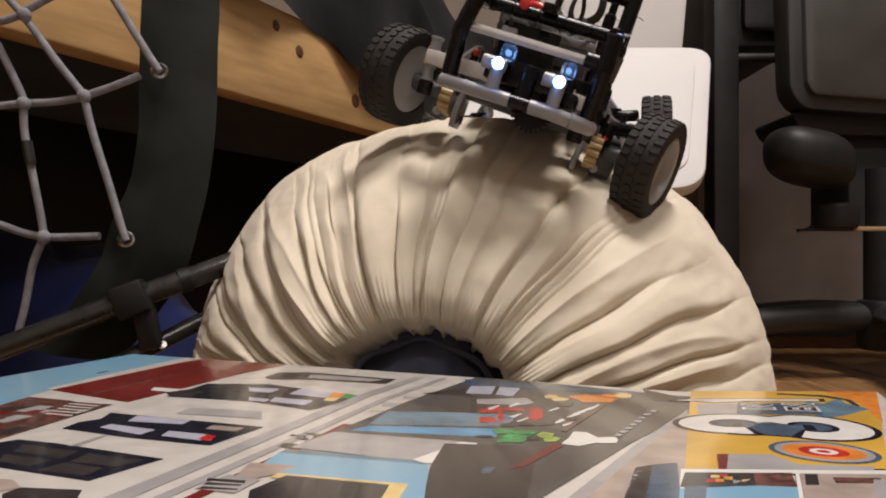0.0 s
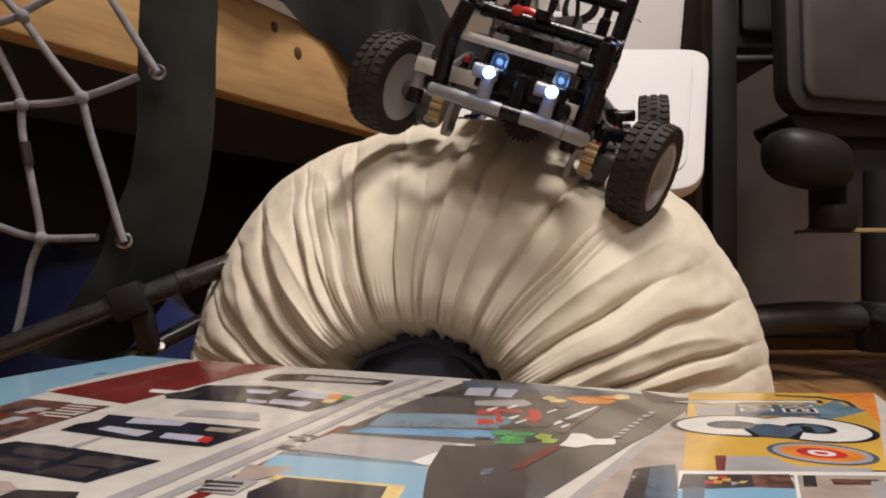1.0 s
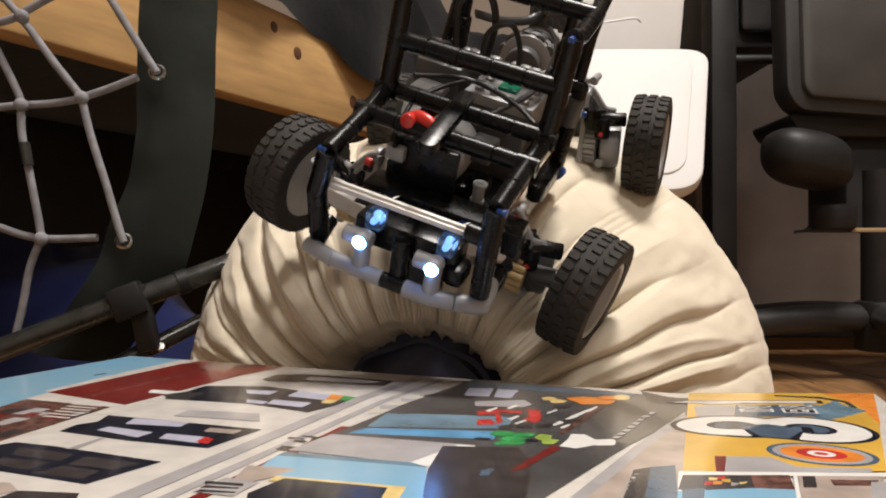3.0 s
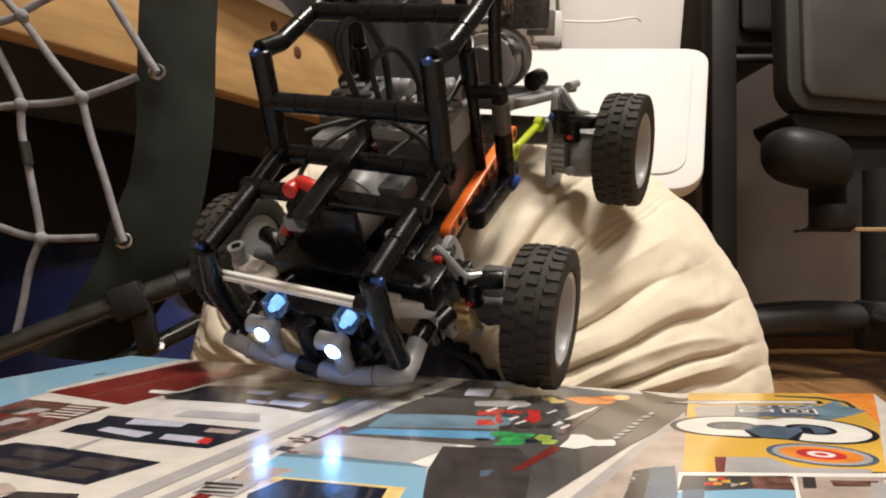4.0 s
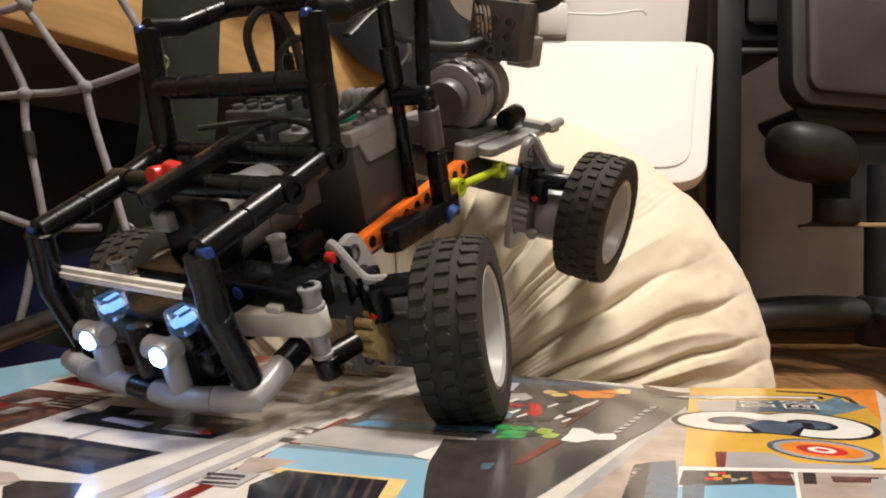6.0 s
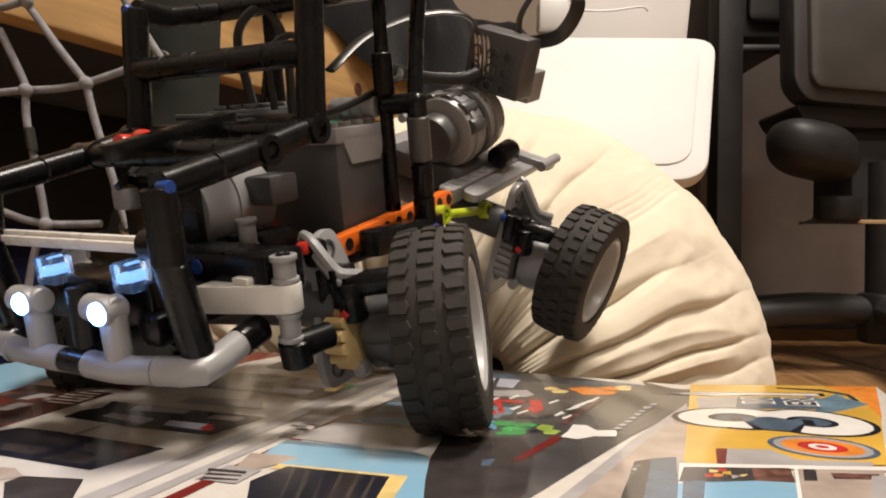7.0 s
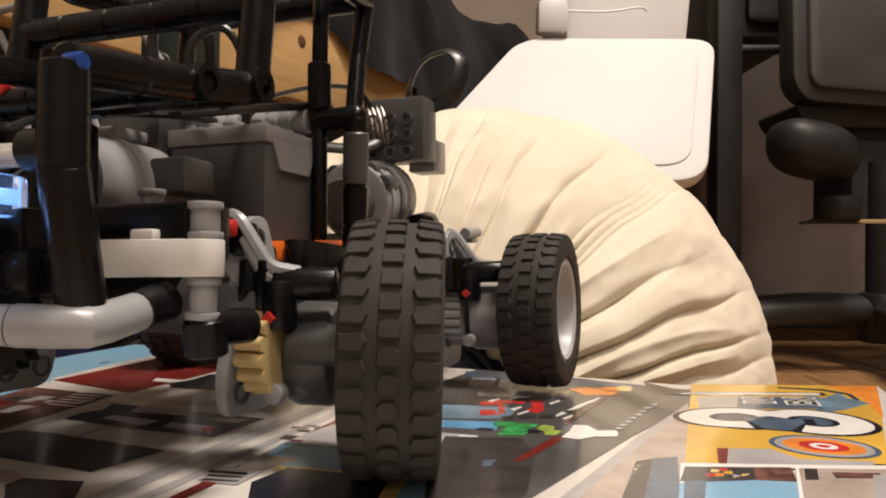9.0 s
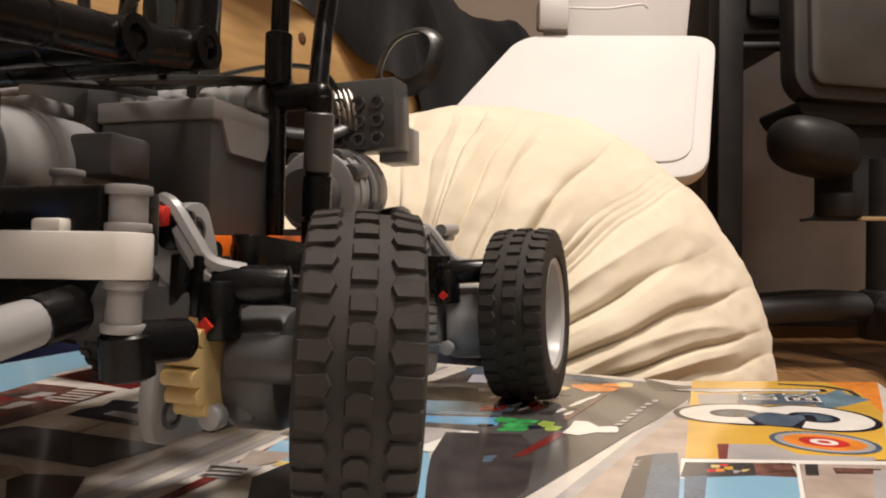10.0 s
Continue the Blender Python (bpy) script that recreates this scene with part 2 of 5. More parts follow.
structure("ceiling", (0.6, 0.2, CEIL + 0.05), (4.6, 3.8, 0.1), CEILM, "plain white painted ceiling", "ceiling")
floor_sub = structure("floor", (0.6, 0.2, FLOOR - 0.03), (4.6, 3.8, 0.05), PANEL, "reddish-brown wooden plank floor", "floor")

# floor planks, seen as a strip behind the box
plank_me = bpy.data.meshes.new("plank")
pb = block(mesh(), (0, 0, 0), (0.117, 0.898, 0.012), 0.0015, seg=1)
pb.to_mesh(plank_me)
pb.free()
plank_me.materials.append(FLOORWOOD)
for i in range(37):
    for j in range(4):
        ob = new("plank", plank_me)
        ob.parent = floor_sub
        ob.location = (-1.55 + i * 0.12, -1.15 + j * 0.9, FLOOR - 0.006)
lampd = thing("ceiling_lamp", pose(0.45, 0.20, CEIL), "round white ceiling lamp with a plain metal rim", "lamp")
part("rim", lathe(mesh(), [(0.28, 0.0), (0.28, -0.05), (0.265, -0.05), (0.265, 0.0)], seg=40, close=True), WHITEGREY, lampd)
copy_thing(lampd, pose(0.6, -1.0, CEIL))


# ---- glossy printed cardboard box on which the camera stands ----
BOX = Matrix.Translation((-0.1721, 0.4145, 0)) @ Matrix.Rotation(radians(-18.56), 4, "Z") @ Matrix.Diagonal((1, -1, 1, 1))
box_at = Matrix.Translation((-0.1721, 0.4145, 0)) @ Matrix.Rotation(radians(-18.56), 4, "Z")
gift = thing("toy_box", box_at, "large glossy cardboard toy box printed with a street scene", "box")
LEN, DEP = 0.3646, 0.365
layer = [0]


def sag(u, v):
    """How far the lid has sunk along its far edge, in mm."""
    return 4.2 * max(0, min(u / 290 - v / 120, (364 - u) / 74 - v / 120))


def lay(bm, z=0.0):
    """Crease a flat piece of the lid where it bends, and let it follow the sag."""
    for co, no in (((0.290, 0, 0), (1, 0, 0)), ((0, 0, 0), (1 / 290, 1 / 120, 0)), ((0.364, 0, 0), (-1 / 74, 1 / 120, 0))):
        bmesh.ops.bisect_plane(bm, geom=bm.verts[:] + bm.edges[:] + bm.faces[:], dist=1e-7, plane_co=co, plane_no=no)
    for q in bm.verts:
        q.co.z = z - sag(q.co.x * 1000, -q.co.y * 1000) / 1000
    return bm


bm = mesh()
lid = [bm.verts.new(p) for p in ((0, 0, 0), (0, -DEP, 0), (LEN, -DEP, 0), (LEN, 0, 0))]
bm.faces.new(lid)
lay(bm)
rim_edges = [e for e in bm.edges if e.is_boundary]
down = bmesh.ops.extrude_edge_only(bm, edges=rim_edges)["geom"]
for q in down:
    if isinstance(q, bmesh.types.BMVert):
        q.co.z = FLOOR
bmesh.ops.recalc_face_normals(bm, faces=bm.faces[:])
part("carton", bm, CARD_WHITE, gift, "white glossy carton", smooth=False)


def art(name, material, outline, label="", h=None):
    """A printed area: corners in mm, along the far edge and from it towards the camera."""
    layer[0] += 1
    z = 0.00006 + layer[0] * 0.0000018 if h is None else h
    bm = mesh()
    f = bm.faces.new([bm.verts.new((u / 1000, -v / 1000, z)) for u, v in outline])
    bm.normal_update()
    if f.normal.z < 0:
        bmesh.ops.reverse_faces(bm, faces=[f])
    return part(name, lay(bm, z), material, gift, label, smooth=False)


def rect(u0, v0, u1, v1, skew=0.0):
    return [(u0, v0), (u1, v0), (u1 + skew, v1), (u0 + skew, v1)]


def disc(u, v, r, r2=None, n=28):
    return [(u + r * math.cos(2 * math.pi * k / n), v + (r2 or r) * math.sin(2 * math.pi * k / n)) for k in range(n)]


# sky, red roof and brick at the building's top
art("printed_sky", INK_SKY, [(0.6, 0.6), (36, 0.6), (40, 60), (50, 112), (62, 150), (70, 364), (0.6, 364)], "light blue printed sky")
art("printed_cloud", CARD_WHITE, [(36, 1), (46, 1), (48, 101), (44, 100), (40, 60)])
art("printed_roof", INK_RED, [(46.5, 1), (98, 1), (96, 113), (48, 102)], "dark red printed roof")
art("printed_line", INK_BRICK, [(70, 12), (71.5, 12), (71, 106), (69.5, 106)])
for u, v in ((33, 58), (22, 120)):
    art("printed_bird", INK_TEAL, disc(u, v, 1.5, 4, 8))
art("printed_bricks", INK_BRICK, [(52, 116), (94, 118), (102, 182), (88, 364), (70, 364), (60, 150)], "red-brown printed brickwork")
rng = random.Random(4)
for k in range(26):
    u, v = 60 + rng.random() * 34, 122 + rng.random() * 60
    art("printed_brick", (INK_DARK, INK_PALE, INK_RED)[k % 3], rect(u, v, u + 3 + rng.random() * 4, v + 4 + rng.random() * 6))
for k in range(6):
    art("printed_sill", CARD_WHITE, rect(76 + 1.5 * k, 117 + 4 * k, 90 + 1.0 * k, 118.6 + 4 * k))

# white facade with its dark windows
art("printed_window", INK_NAVY, [(102, 99), (99, 69), (125, 62), (175, 76), (167, 104), (138, 97)], "dark navy printed window")
art("printed_pane", INK_LILAC, [(121, 72), (135, 70), (136, 79), (126, 79)])
art("printed_pane", INK_LILAC, [(133, 90), (143, 91), (144, 96), (137, 96)])
art("printed_pane", INK_LILAC, [(143, 67), (161, 72), (162, 82), (144, 79)])
art("printed_pane", INK_LILAC, [(143, 87), (160, 88), (161, 97), (145, 95)])
art("printed_flower", INK_ORANGE, [(159, 70), (165, 71), (167, 80), (162, 81)])
art("printed_flower", INK_YELLOW, [(162, 81), (167, 80), (168, 87), (163, 87)])
art("printed_flower", INK_GREEN, [(165, 71), (171, 73), (172, 81), (167, 80)])
art("printed_window", INK_NAVY, [(107, 154), (105, 145), (108, 139), (104, 130), (166, 132), (164, 157), (136, 157), (117, 155)], "dark navy printed window")
art("printed_pane", INK_LILAC, [(116, 131), (138, 131), (139, 137), (119, 139)])
art("printed_pane", INK_LILAC, [(117, 144), (136, 146), (136, 153), (117, 149)])
art("printed_pane", INK_LILAC, [(141, 146), (155, 146), (158, 153), (143, 152)])
art("printed_pane", INK_STONE, [(149, 135), (161, 135), (161, 140), (150, 140)])
art("printed_flower", INK_CRIM, [(155, 146), (159, 147), (161, 153), (156, 152)])
art("printed_window", INK_NAVY, [(102, 178), (106, 169), (120, 169), (161, 173), (157, 195), (126, 193), (118, 191)], "dark navy printed window")
art("printed_pane", INK_DARK, [(112, 173), (133, 174), (135, 181), (117, 180)])
art("printed_pane", INK_DARK, [(138, 175), (157, 176), (154, 183), (139, 183)])
art("printed_pane", INK_DARK, [(117, 183), (134, 183), (133, 190), (121, 189)])
art("printed_pane", INK_DARK, [(139, 184), (152, 185), (153, 192), (138, 192)])
art("printed_shadow", INK_PALE, [(125, 114), (152, 111), (159, 122), (126, 124)])
art("printed_shadow", INK_PALE, [(126, 158), (127, 156), (129, 169), (126, 171)])
art("printed_cornice", INK_WHITE, [(84, 84), (100, 84), (101, 91), (87, 90)])
art("printed_cornice", INK_DARK, [(96, 92), (101, 82), (110, 84), (111, 98), (103, 98)])
art("printed_arch", INK_DARK, [(113, 47), (110, 30), (122, 22), (167, 24), (169, 40), (134, 44), (119, 51)], "dark printed window outline")
art("printed_arch_pane", INK_PALE, [(127, 28), (163, 28), (160, 37), (130, 40)])
art("printed_lower_wall", INK_DARK, [(146, 209), (146, 204), (161, 201), (176, 222), (165, 226)])
art("printed_lower_wall", INK_STONE, [(133, 201), (139, 200), (146, 204), (144, 209)])
art("printed_band", INK_PALE, [(172, 12), (177, 12), (175, 364), (168, 364)])
art("printed_band", INK_PALE, [(184, 10), (187, 10), (181, 364), (177, 364)])
art("printed_band", INK_RED, [(188, 120), (191, 120), (190, 364), (185, 364)])
for k in range(5):
    u, v = 195 - k, 62 + 8 * k
    art("printed_awning", INK_PALE if k % 2 else INK_CREAM, [(u - 6, v - 2), (u + 7, v - 5), (u + 10, v + 2), (u - 3, v + 5)])
for k in range(16):
    u, v = 179 + rng.random() * 16, 134 + rng.random() * 16
    art("printed_lantern", INK_DARK, rect(u, v, u + 4 + rng.random() * 5, v + 1 + rng.random() * 3))

# shop front, street and vehicles
art("printed_street", INK_GREY, [(198, 1), (219, 1), (304, 17), (257, 195), (245, 199), (232, 157), (226, 134), (237, 110), (237, 86), (193, 96)], "dark grey printed street")
art("printed_shop_wall", INK_GREY, [(193, 96), (240, 85), (244, 130), (190, 132)])
art("printed_shop_roof", INK_SLATE, [(194, 97), (238, 88), (239, 107), (196, 118)])
art("printed_shop_roof", INK_DARK, [(192, 59), (211, 22), (220, 20), (213, 57)])
art("printed_shop_band", INK_BLUE, [(197, 120), (238, 111), (239, 122), (194, 128)], "blue printed shop front")
art("printed_shop_sign", INK_PALE, [(190, 131), (236, 130), (230, 154), (187, 152)], "pale printed sign board")
art("printed_shop_edge", INK_WHITE, [(231, 131), (236, 131), (230, 155), (224, 154)])
art("printed_shop_edge", INK_SLATE, [(187, 154), (225, 153), (230, 156), (187, 158)])
art("printed_shop_low", INK_SKY, [(187, 158), (230, 156), (245, 199), (236, 202), (231, 173), (197, 175), (190, 177)], "light blue printed shop front")
art("printed_shop_step", INK_STONE, [(185, 169), (193, 168), (199, 168), (196, 178), (190, 186)])
art("printed_frame", INK_YELLOW, [(197, 175), (231, 173), (236, 202), (233, 203), (227, 176), (197, 179)])
art("printed_awning_dark", INK_NAVY, [(200, 176), (227, 175), (233, 203), (210, 210), (198, 189)], "dark navy printed awning")
art("printed_slat", INK_DARK, [(202, 177), (203, 177), (215, 208), (215, 208)])
art("printed_slat", INK_DARK, [(206, 177), (207, 177), (219, 207), (218, 207)])
art("printed_slat", INK_DARK, [(211, 177), (211, 177), (222, 205), (221, 206)])
art("printed_slat", INK_DARK, [(215, 177), (216, 177), (225, 204), (224, 205)])
art("printed_slat", INK_DARK, [(219, 176), (220, 176), (228, 203), (227, 204)])
art("printed_slat", INK_DARK, [(223, 176), (224, 176), (231, 202), (230, 203)])
art("printed_bench", INK_PALE, [(185, 192), (186, 180), (196, 181), (196, 192)])
art("printed_bench", INK_DARK, [(186, 190), (195, 189), (195, 190), (186, 192)])
art("printed_bench", INK_DARK, [(185, 187), (194, 186), (194, 187), (185, 189)])
art("printed_bench", INK_DARK, [(183, 184), (193, 183), (194, 185), (184, 186)])
art("printed_van", INK_DARK, [(231, 158), (227, 134), (248, 129), (255, 142), (260, 175), (258, 188), (242, 193), (236, 175)], "dark printed vehicle")
art("printed_van_glass", INK_TEAL, [(244, 154), (247, 152), (247, 158), (245, 159)])
art("printed_wall_top", INK_TEAL, [(195, 9), (203, 9), (274, 12), (271, 21), (201, 27)])
art("printed_glass", INK_LILAC, [(204, 29), (214, 25), (218, 48), (208, 50)])
art("printed_glass", INK_LILAC, [(216, 26), (225, 25), (227, 48), (220, 48)])
art("printed_lorry", INK_DARK, [(274, 1), (292, 21), (290, 31), (280, 33)], "dark printed lorry")
art("printed_bush", INK_YELLOW, [(238, 42), (240, 37), (244, 39), (244, 45), (240, 47)])
art("printed_bush", INK_YELLOW, [(242, 48), (245, 42), (249, 44), (248, 50), (244, 52)])
art("printed_bush", INK_ORANGE, [(247, 37), (253, 30), (260, 31), (259, 39), (250, 43)])
art("printed_bush", INK_ORANGE, [(251, 43), (258, 35), (267, 35), (265, 45), (255, 50)])
art("printed_bush", INK_ORANGE, [(257, 30), (262, 23), (268, 25), (267, 32), (260, 35)])
art("printed_bush", INK_YELLOW, [(264, 23), (267, 17), (271, 20), (271, 30), (267, 32)])
art("printed_car_glass", INK_PALE, [(216, 62), (233, 50), (238, 60), (236, 67), (219, 72)])
art("printed_red_car", INK_CRIM, [(223, 83), (228, 74), (236, 98), (235, 102), (230, 85), (225, 90)], "bright red printed car")
art("printed_red_car", INK_CRIM, [(228, 76), (238, 75), (238, 80), (230, 81)], "bright red printed car")
art("printed_red_car", INK_CRIM, [(238, 70), (243, 71), (247, 88), (246, 95), (241, 91), (242, 84)], "bright red printed car")
art("printed_red_car", INK_CRIM, [(227, 97), (231, 95), (235, 102), (229, 105)], "bright red printed car")
art("printed_spark", INK_WHITE, [(225, 80), (227, 71), (228, 73), (227, 82)])
art("printed_spark", INK_WHITE, [(231, 72), (232, 63), (234, 65), (232, 74)])
art("printed_spark", INK_WHITE, [(246, 75), (248, 66), (249, 68), (247, 76)])
art("printed_spark", INK_WHITE, [(254, 84), (256, 75), (258, 77), (255, 85)])
art("printed_spark", INK_WHITE, [(255, 77), (257, 69), (259, 71), (256, 79)])
art("printed_spark", INK_WHITE, [(257, 69), (259, 60), (261, 62), (258, 71)])
art("printed_spark", INK_WHITE, [(259, 62), (261, 52), (263, 54), (260, 64)])
art("printed_spark", INK_WHITE, [(252, 96), (253, 88), (255, 90), (253, 97)])
art("printed_spark", INK_WHITE, [(255, 99), (257, 92), (258, 94), (256, 101)])
art("printed_spark", INK_WHITE, [(236, 92), (238, 85), (239, 86), (238, 94)])
art("printed_spark", INK_WHITE, [(240, 99), (242, 91), (243, 93), (241, 100)])
art("printed_spark", INK_DARK, [(247, 98), (252, 93), (252, 101), (248, 103)])
art("printed_spark", INK_DARK, [(246, 59), (252, 53), (252, 62), (247, 65)])
art("printed_spark", INK_DARK, [(254, 85), (259, 80), (259, 88), (254, 90)])
art("printed_spark", INK_DARK, [(236, 104), (240, 101), (241, 107), (237, 108)])
art("printed_spark", INK_DARK, [(241, 101), (246, 97), (247, 104), (242, 105)])
art("printed_plant", INK_GREEN, [(236, 115), (237, 111), (243, 111), (242, 117), (238, 118)])
art("printed_plant", INK_GREEN, [(240, 121), (242, 117), (249, 117), (248, 122), (242, 124)])
art("printed_plant", INK_GREEN, [(242, 115), (244, 111), (250, 111), (249, 115), (244, 117)])
art("printed_plant", INK_GREEN, [(240, 126), (242, 123), (249, 122), (248, 126), (241, 128)])
art("printed_plant", INK_LIME, [(250, 116), (251, 111), (255, 112), (255, 118), (252, 119)])
art("printed_plant", INK_LIME, [(253, 120), (254, 116), (258, 117), (257, 122), (254, 123)])
art("printed_plant", INK_NAVY, [(248, 120), (248, 118), (252, 118), (252, 121), (249, 123)])
art("printed_plant", INK_NAVY, [(233, 123), (234, 121), (238, 121), (238, 123), (235, 124)])
art("printed_kerb", INK_RED, [(257, 123), (260, 126), (254, 150), (251, 153)], "dark red printed stripe")
art("printed_brown_line", INK_BRICK, [(262, 50), (264, 52), (258, 109), (256, 108)])
art("printed_white_car", INK_WHITE, [(260, 108), (264, 107), (268, 113), (269, 119), (264, 125), (259, 124), (260, 116)], "white printed car")
art("printed_white_car_nose", INK_WHITE, [(268, 113), (273, 110), (274, 114), (274, 118), (269, 120)])
art("printed_lane_mark", INK_PALE, [(281, 56), (283, 56), (282, 61), (280, 61)])
art("printed_lane_mark", INK_PALE, [(279, 64), (282, 64), (280, 69), (278, 69)])
art("printed_lane_mark", INK_PALE, [(278, 72), (280, 72), (279, 76), (277, 76)])
art("printed_lane_mark", INK_PALE, [(277, 79), (279, 79), (278, 84), (276, 83)])
art("printed_lane_mark", INK_PALE, [(276, 86), (278, 86), (277, 90), (275, 90)])
art("printed_lane_mark", INK_PALE, [(275, 93), (277, 93), (276, 97), (274, 97)])
art("printed_lane_mark", INK_PALE, [(274, 99), (276, 99), (275, 103), (273, 103)])
art("printed_lane_mark", INK_PALE, [(273, 105), (275, 105), (274, 109), (272, 109)])
art("printed_pavement", INK_STONE, [(292, 61), (295, 55), (294, 179), (268, 188)], "pinkish printed paving")
art("printed_kerb_line", INK_PALE, [(293, 50), (293, 67), (269, 187), (265, 189)], "pale printed kerb")
art("printed_tower", INK_TEAL, [(285, 138), (291, 134), (293, 179), (285, 182)])
art("printed_tower", INK_DARK, [(281, 142), (285, 138), (285, 182), (280, 183)])
art("printed_tower_mark", INK_PALE, [(282, 145), (283, 145), (282, 146), (281, 147)])
art("printed_tower_mark", INK_PALE, [(281, 148), (282, 148), (282, 150), (281, 150)])
art("printed_tower_mark", INK_PALE, [(281, 152), (282, 151), (281, 153), (280, 153)])
art("printed_tower_mark", INK_PALE, [(280, 155), (281, 155), (281, 156), (280, 157)])
art("printed_tower_mark", INK_PALE, [(280, 158), (281, 158), (281, 159), (280, 160)])
art("printed_tower_mark", INK_PALE, [(280, 161), (281, 161), (280, 162), (279, 163)])
art("printed_tower_mark", INK_PALE, [(279, 164), (280, 164), (280, 165), (279, 165)])

# yellow corner with the numeral and the small pictures
art("printed_panel", INK_GOLD, [(294, 1), (323, 1), (349, 2), (364, 2), (342, 123), (308, 135), (293, 139)], "golden yellow printed corner panel")
art("printed_panel_edge", INK_ORANGE, [(345, 2), (364, 2), (353, 65), (353, 31)])
art("printed_panel_line", INK_DARK, [(327, 7), (343, 12), (351, 24), (352, 36), (350, 37), (349, 27), (342, 17), (327, 11)])
art("printed_swoosh", INK_SLATE, [(335, 28), (340, 35), (347, 22), (348, 32), (354, 41), (344, 55), (335, 65), (334, 54)], "blue-grey printed swoosh")
art("printed_swoosh", INK_PALE, [(296, 37), (311, 35), (309, 59), (297, 62)])


def letter(text, u, v, height, material, fat=0.0, wide=1.0, name="printed_numeral", squash=1.0):
    """Printed writing: its top points along -u, its reading direction away from the camera."""
    cu = bpy.data.curves.new("text", "FONT")
    cu.body, cu.size, cu.offset, cu.align_x, cu.align_y, cu.resolution_u = text, 1.0, fat, "CENTER", "CENTER", 6
    ob = new("text", cu)
    dg = bpy.context.evaluated_depsgraph_get()
    me = bpy.data.meshes.new_from_object(ob.evaluated_get(dg))
    bpy.data.objects.remove(ob)
    layer[0] += 3
    z = 0.00006 + layer[0] * 0.0000018
    for vert in me.vertices:
        x, y, _ = vert.co
        vert.co = ((u - y * height * wide) / 1000, -(v - x * height * squash) / 1000, z)
    bm = mesh()
    bm.from_mesh(me)
    bpy.data.meshes.remove(me)
    return part(name, lay(bm, z), material, gift, smooth=False)



def stroke(name, material, path, width, u, v, ku, kv):
    """A printed line of some width along a path in glyph units (x along the reading direction, y up)."""
    pts = [Vector((x, y, 0)) for x, y in path]
    bm = mesh()
    layer[0] += 3
    z = 0.00006 + layer[0] * 0.0000018
    put = lambda p: bm.verts.new(((u - p.y * ku) / 1000, -(v - p.x * kv) / 1000, z))
    row = []
    for i, p in enumerate(pts):
        d = (pts[min(i + 1, len(pts) - 1)] - pts[max(i - 1, 0)]).normalized()
        side = Vector((-d.y, d.x, 0)) * width / 2
        row.append((put(p + side), put(p - side)))
    for (a, b), (c, d) in zip(row, row[1:]):
        bm.faces.new((a, b, d, c))
    bm.normal_update()
    if bm.faces[:][0].normal.z < 0:
        bmesh.ops.reverse_faces(bm, faces=bm.faces[:])
    return part(name, lay(bm, z), material, gift, smooth=False)


def arc(cx, cy, r, a0, a1, n=22):
    return [(cx + r * math.cos(radians(a0 + (a1 - a0) * k / n)), cy + r * math.sin(radians(a0 + (a1 - a0) * k / n))) for k in range(n + 1)]


art("printed_word_ground", INK_TEAL, [(311, 34), (336, 33), (337, 57), (309, 62)])
ONE = [(-0.32, 0.16), (-0.2, 0.24), (-0.02, 0.47), (0.0, 0.4), (0.0, -0.5)]
stroke("printed_numeral", INK_NAVY, [(-0.42, 0.12), *ONE[1:-1], (0.0, -0.54)], 0.46, 316, 26, 48, 16)
stroke("printed_numeral", INK_WHITE, ONE, 0.30, 316, 26, 48, 16)
for word, u in (("IN", 318), ("EN", 332)):
    letter(word, u, 43, 13, INK_WHITE, 0.09, squash=1.0)
    letter(word, u, 43, 13, INK_NAVY, 0.02, squash=1.0)
for end in (1, -1):
    art("printed_numeral_fill", INK_NAVY, disc(319 - 11.7 * end, 78, 11.5, 11))
    art("printed_numeral_fill", INK_TEAL, disc(319 - 11.7 * end, 78, 8.5, 6.2))
stroke("printed_numeral_ground", INK_NAVY, [(-0.36, 0.0), (0.06, 0.0)], 0.52, 319, 78, 47, 47)
stroke("printed_numeral_fill", INK_TEAL, [(-0.33, 0.0), (0.04, 0.0)], 0.38, 319, 78, 47, 47)
for ink, width, over in ((INK_NAVY, 0.285, 9), (INK_WHITE, 0.20, 0)):
    for end in (1, -1):
        curve = arc(0.0, 0.25, 0.26, 200 + over, -76 - over / 2)
        stroke("printed_numeral", ink, [(x, y * end) for x, y in curve], width, 319, 78, 47, 47)
art("printed_target_rim", INK_TEAL, disc(329, 110, 14, 12))
art("printed_target_rim", INK_PALE, disc(329, 110, 12.5, 10.5))
art("printed_target", INK_ORANGE, disc(329, 110, 10.5, 8.5))
art("printed_target", INK_CRIM, disc(329, 110, 6.4, 5.6), "red printed target")
art("printed_target", INK_WHITE, disc(329, 110, 3.6, 3.2))
art("printed_target", INK_CRIM, disc(329, 110, 1.8, 1.6))
art("printed_mini_panel", INK_PALE, [(301, 122), (315, 118), (321, 126), (339, 122), (338, 126), (301, 138)])
art("printed_mini_brick", INK_RED, [(301, 122), (304, 121), (303, 137), (301, 138)])
art("printed_mini_frame", INK_WHITE, [(292, 140), (326, 130), (342, 125), (341, 129), (293, 143), (293, 179), (292, 180)])
art("printed_mini_house", INK_DARK, [(293, 143), (309, 138), (309, 151), (292, 156)])
art("printed_mini_figure", INK_YELLOW, [(299, 143), (301, 143), (301, 145), (299, 146)])
art("printed_mini_figure", INK_CRIM, [(301, 142), (303, 141), (303, 143), (301, 144)])
art("printed_mini_figure", INK_ORANGE, [(300, 146), (302, 146), (302, 148), (300, 149)])
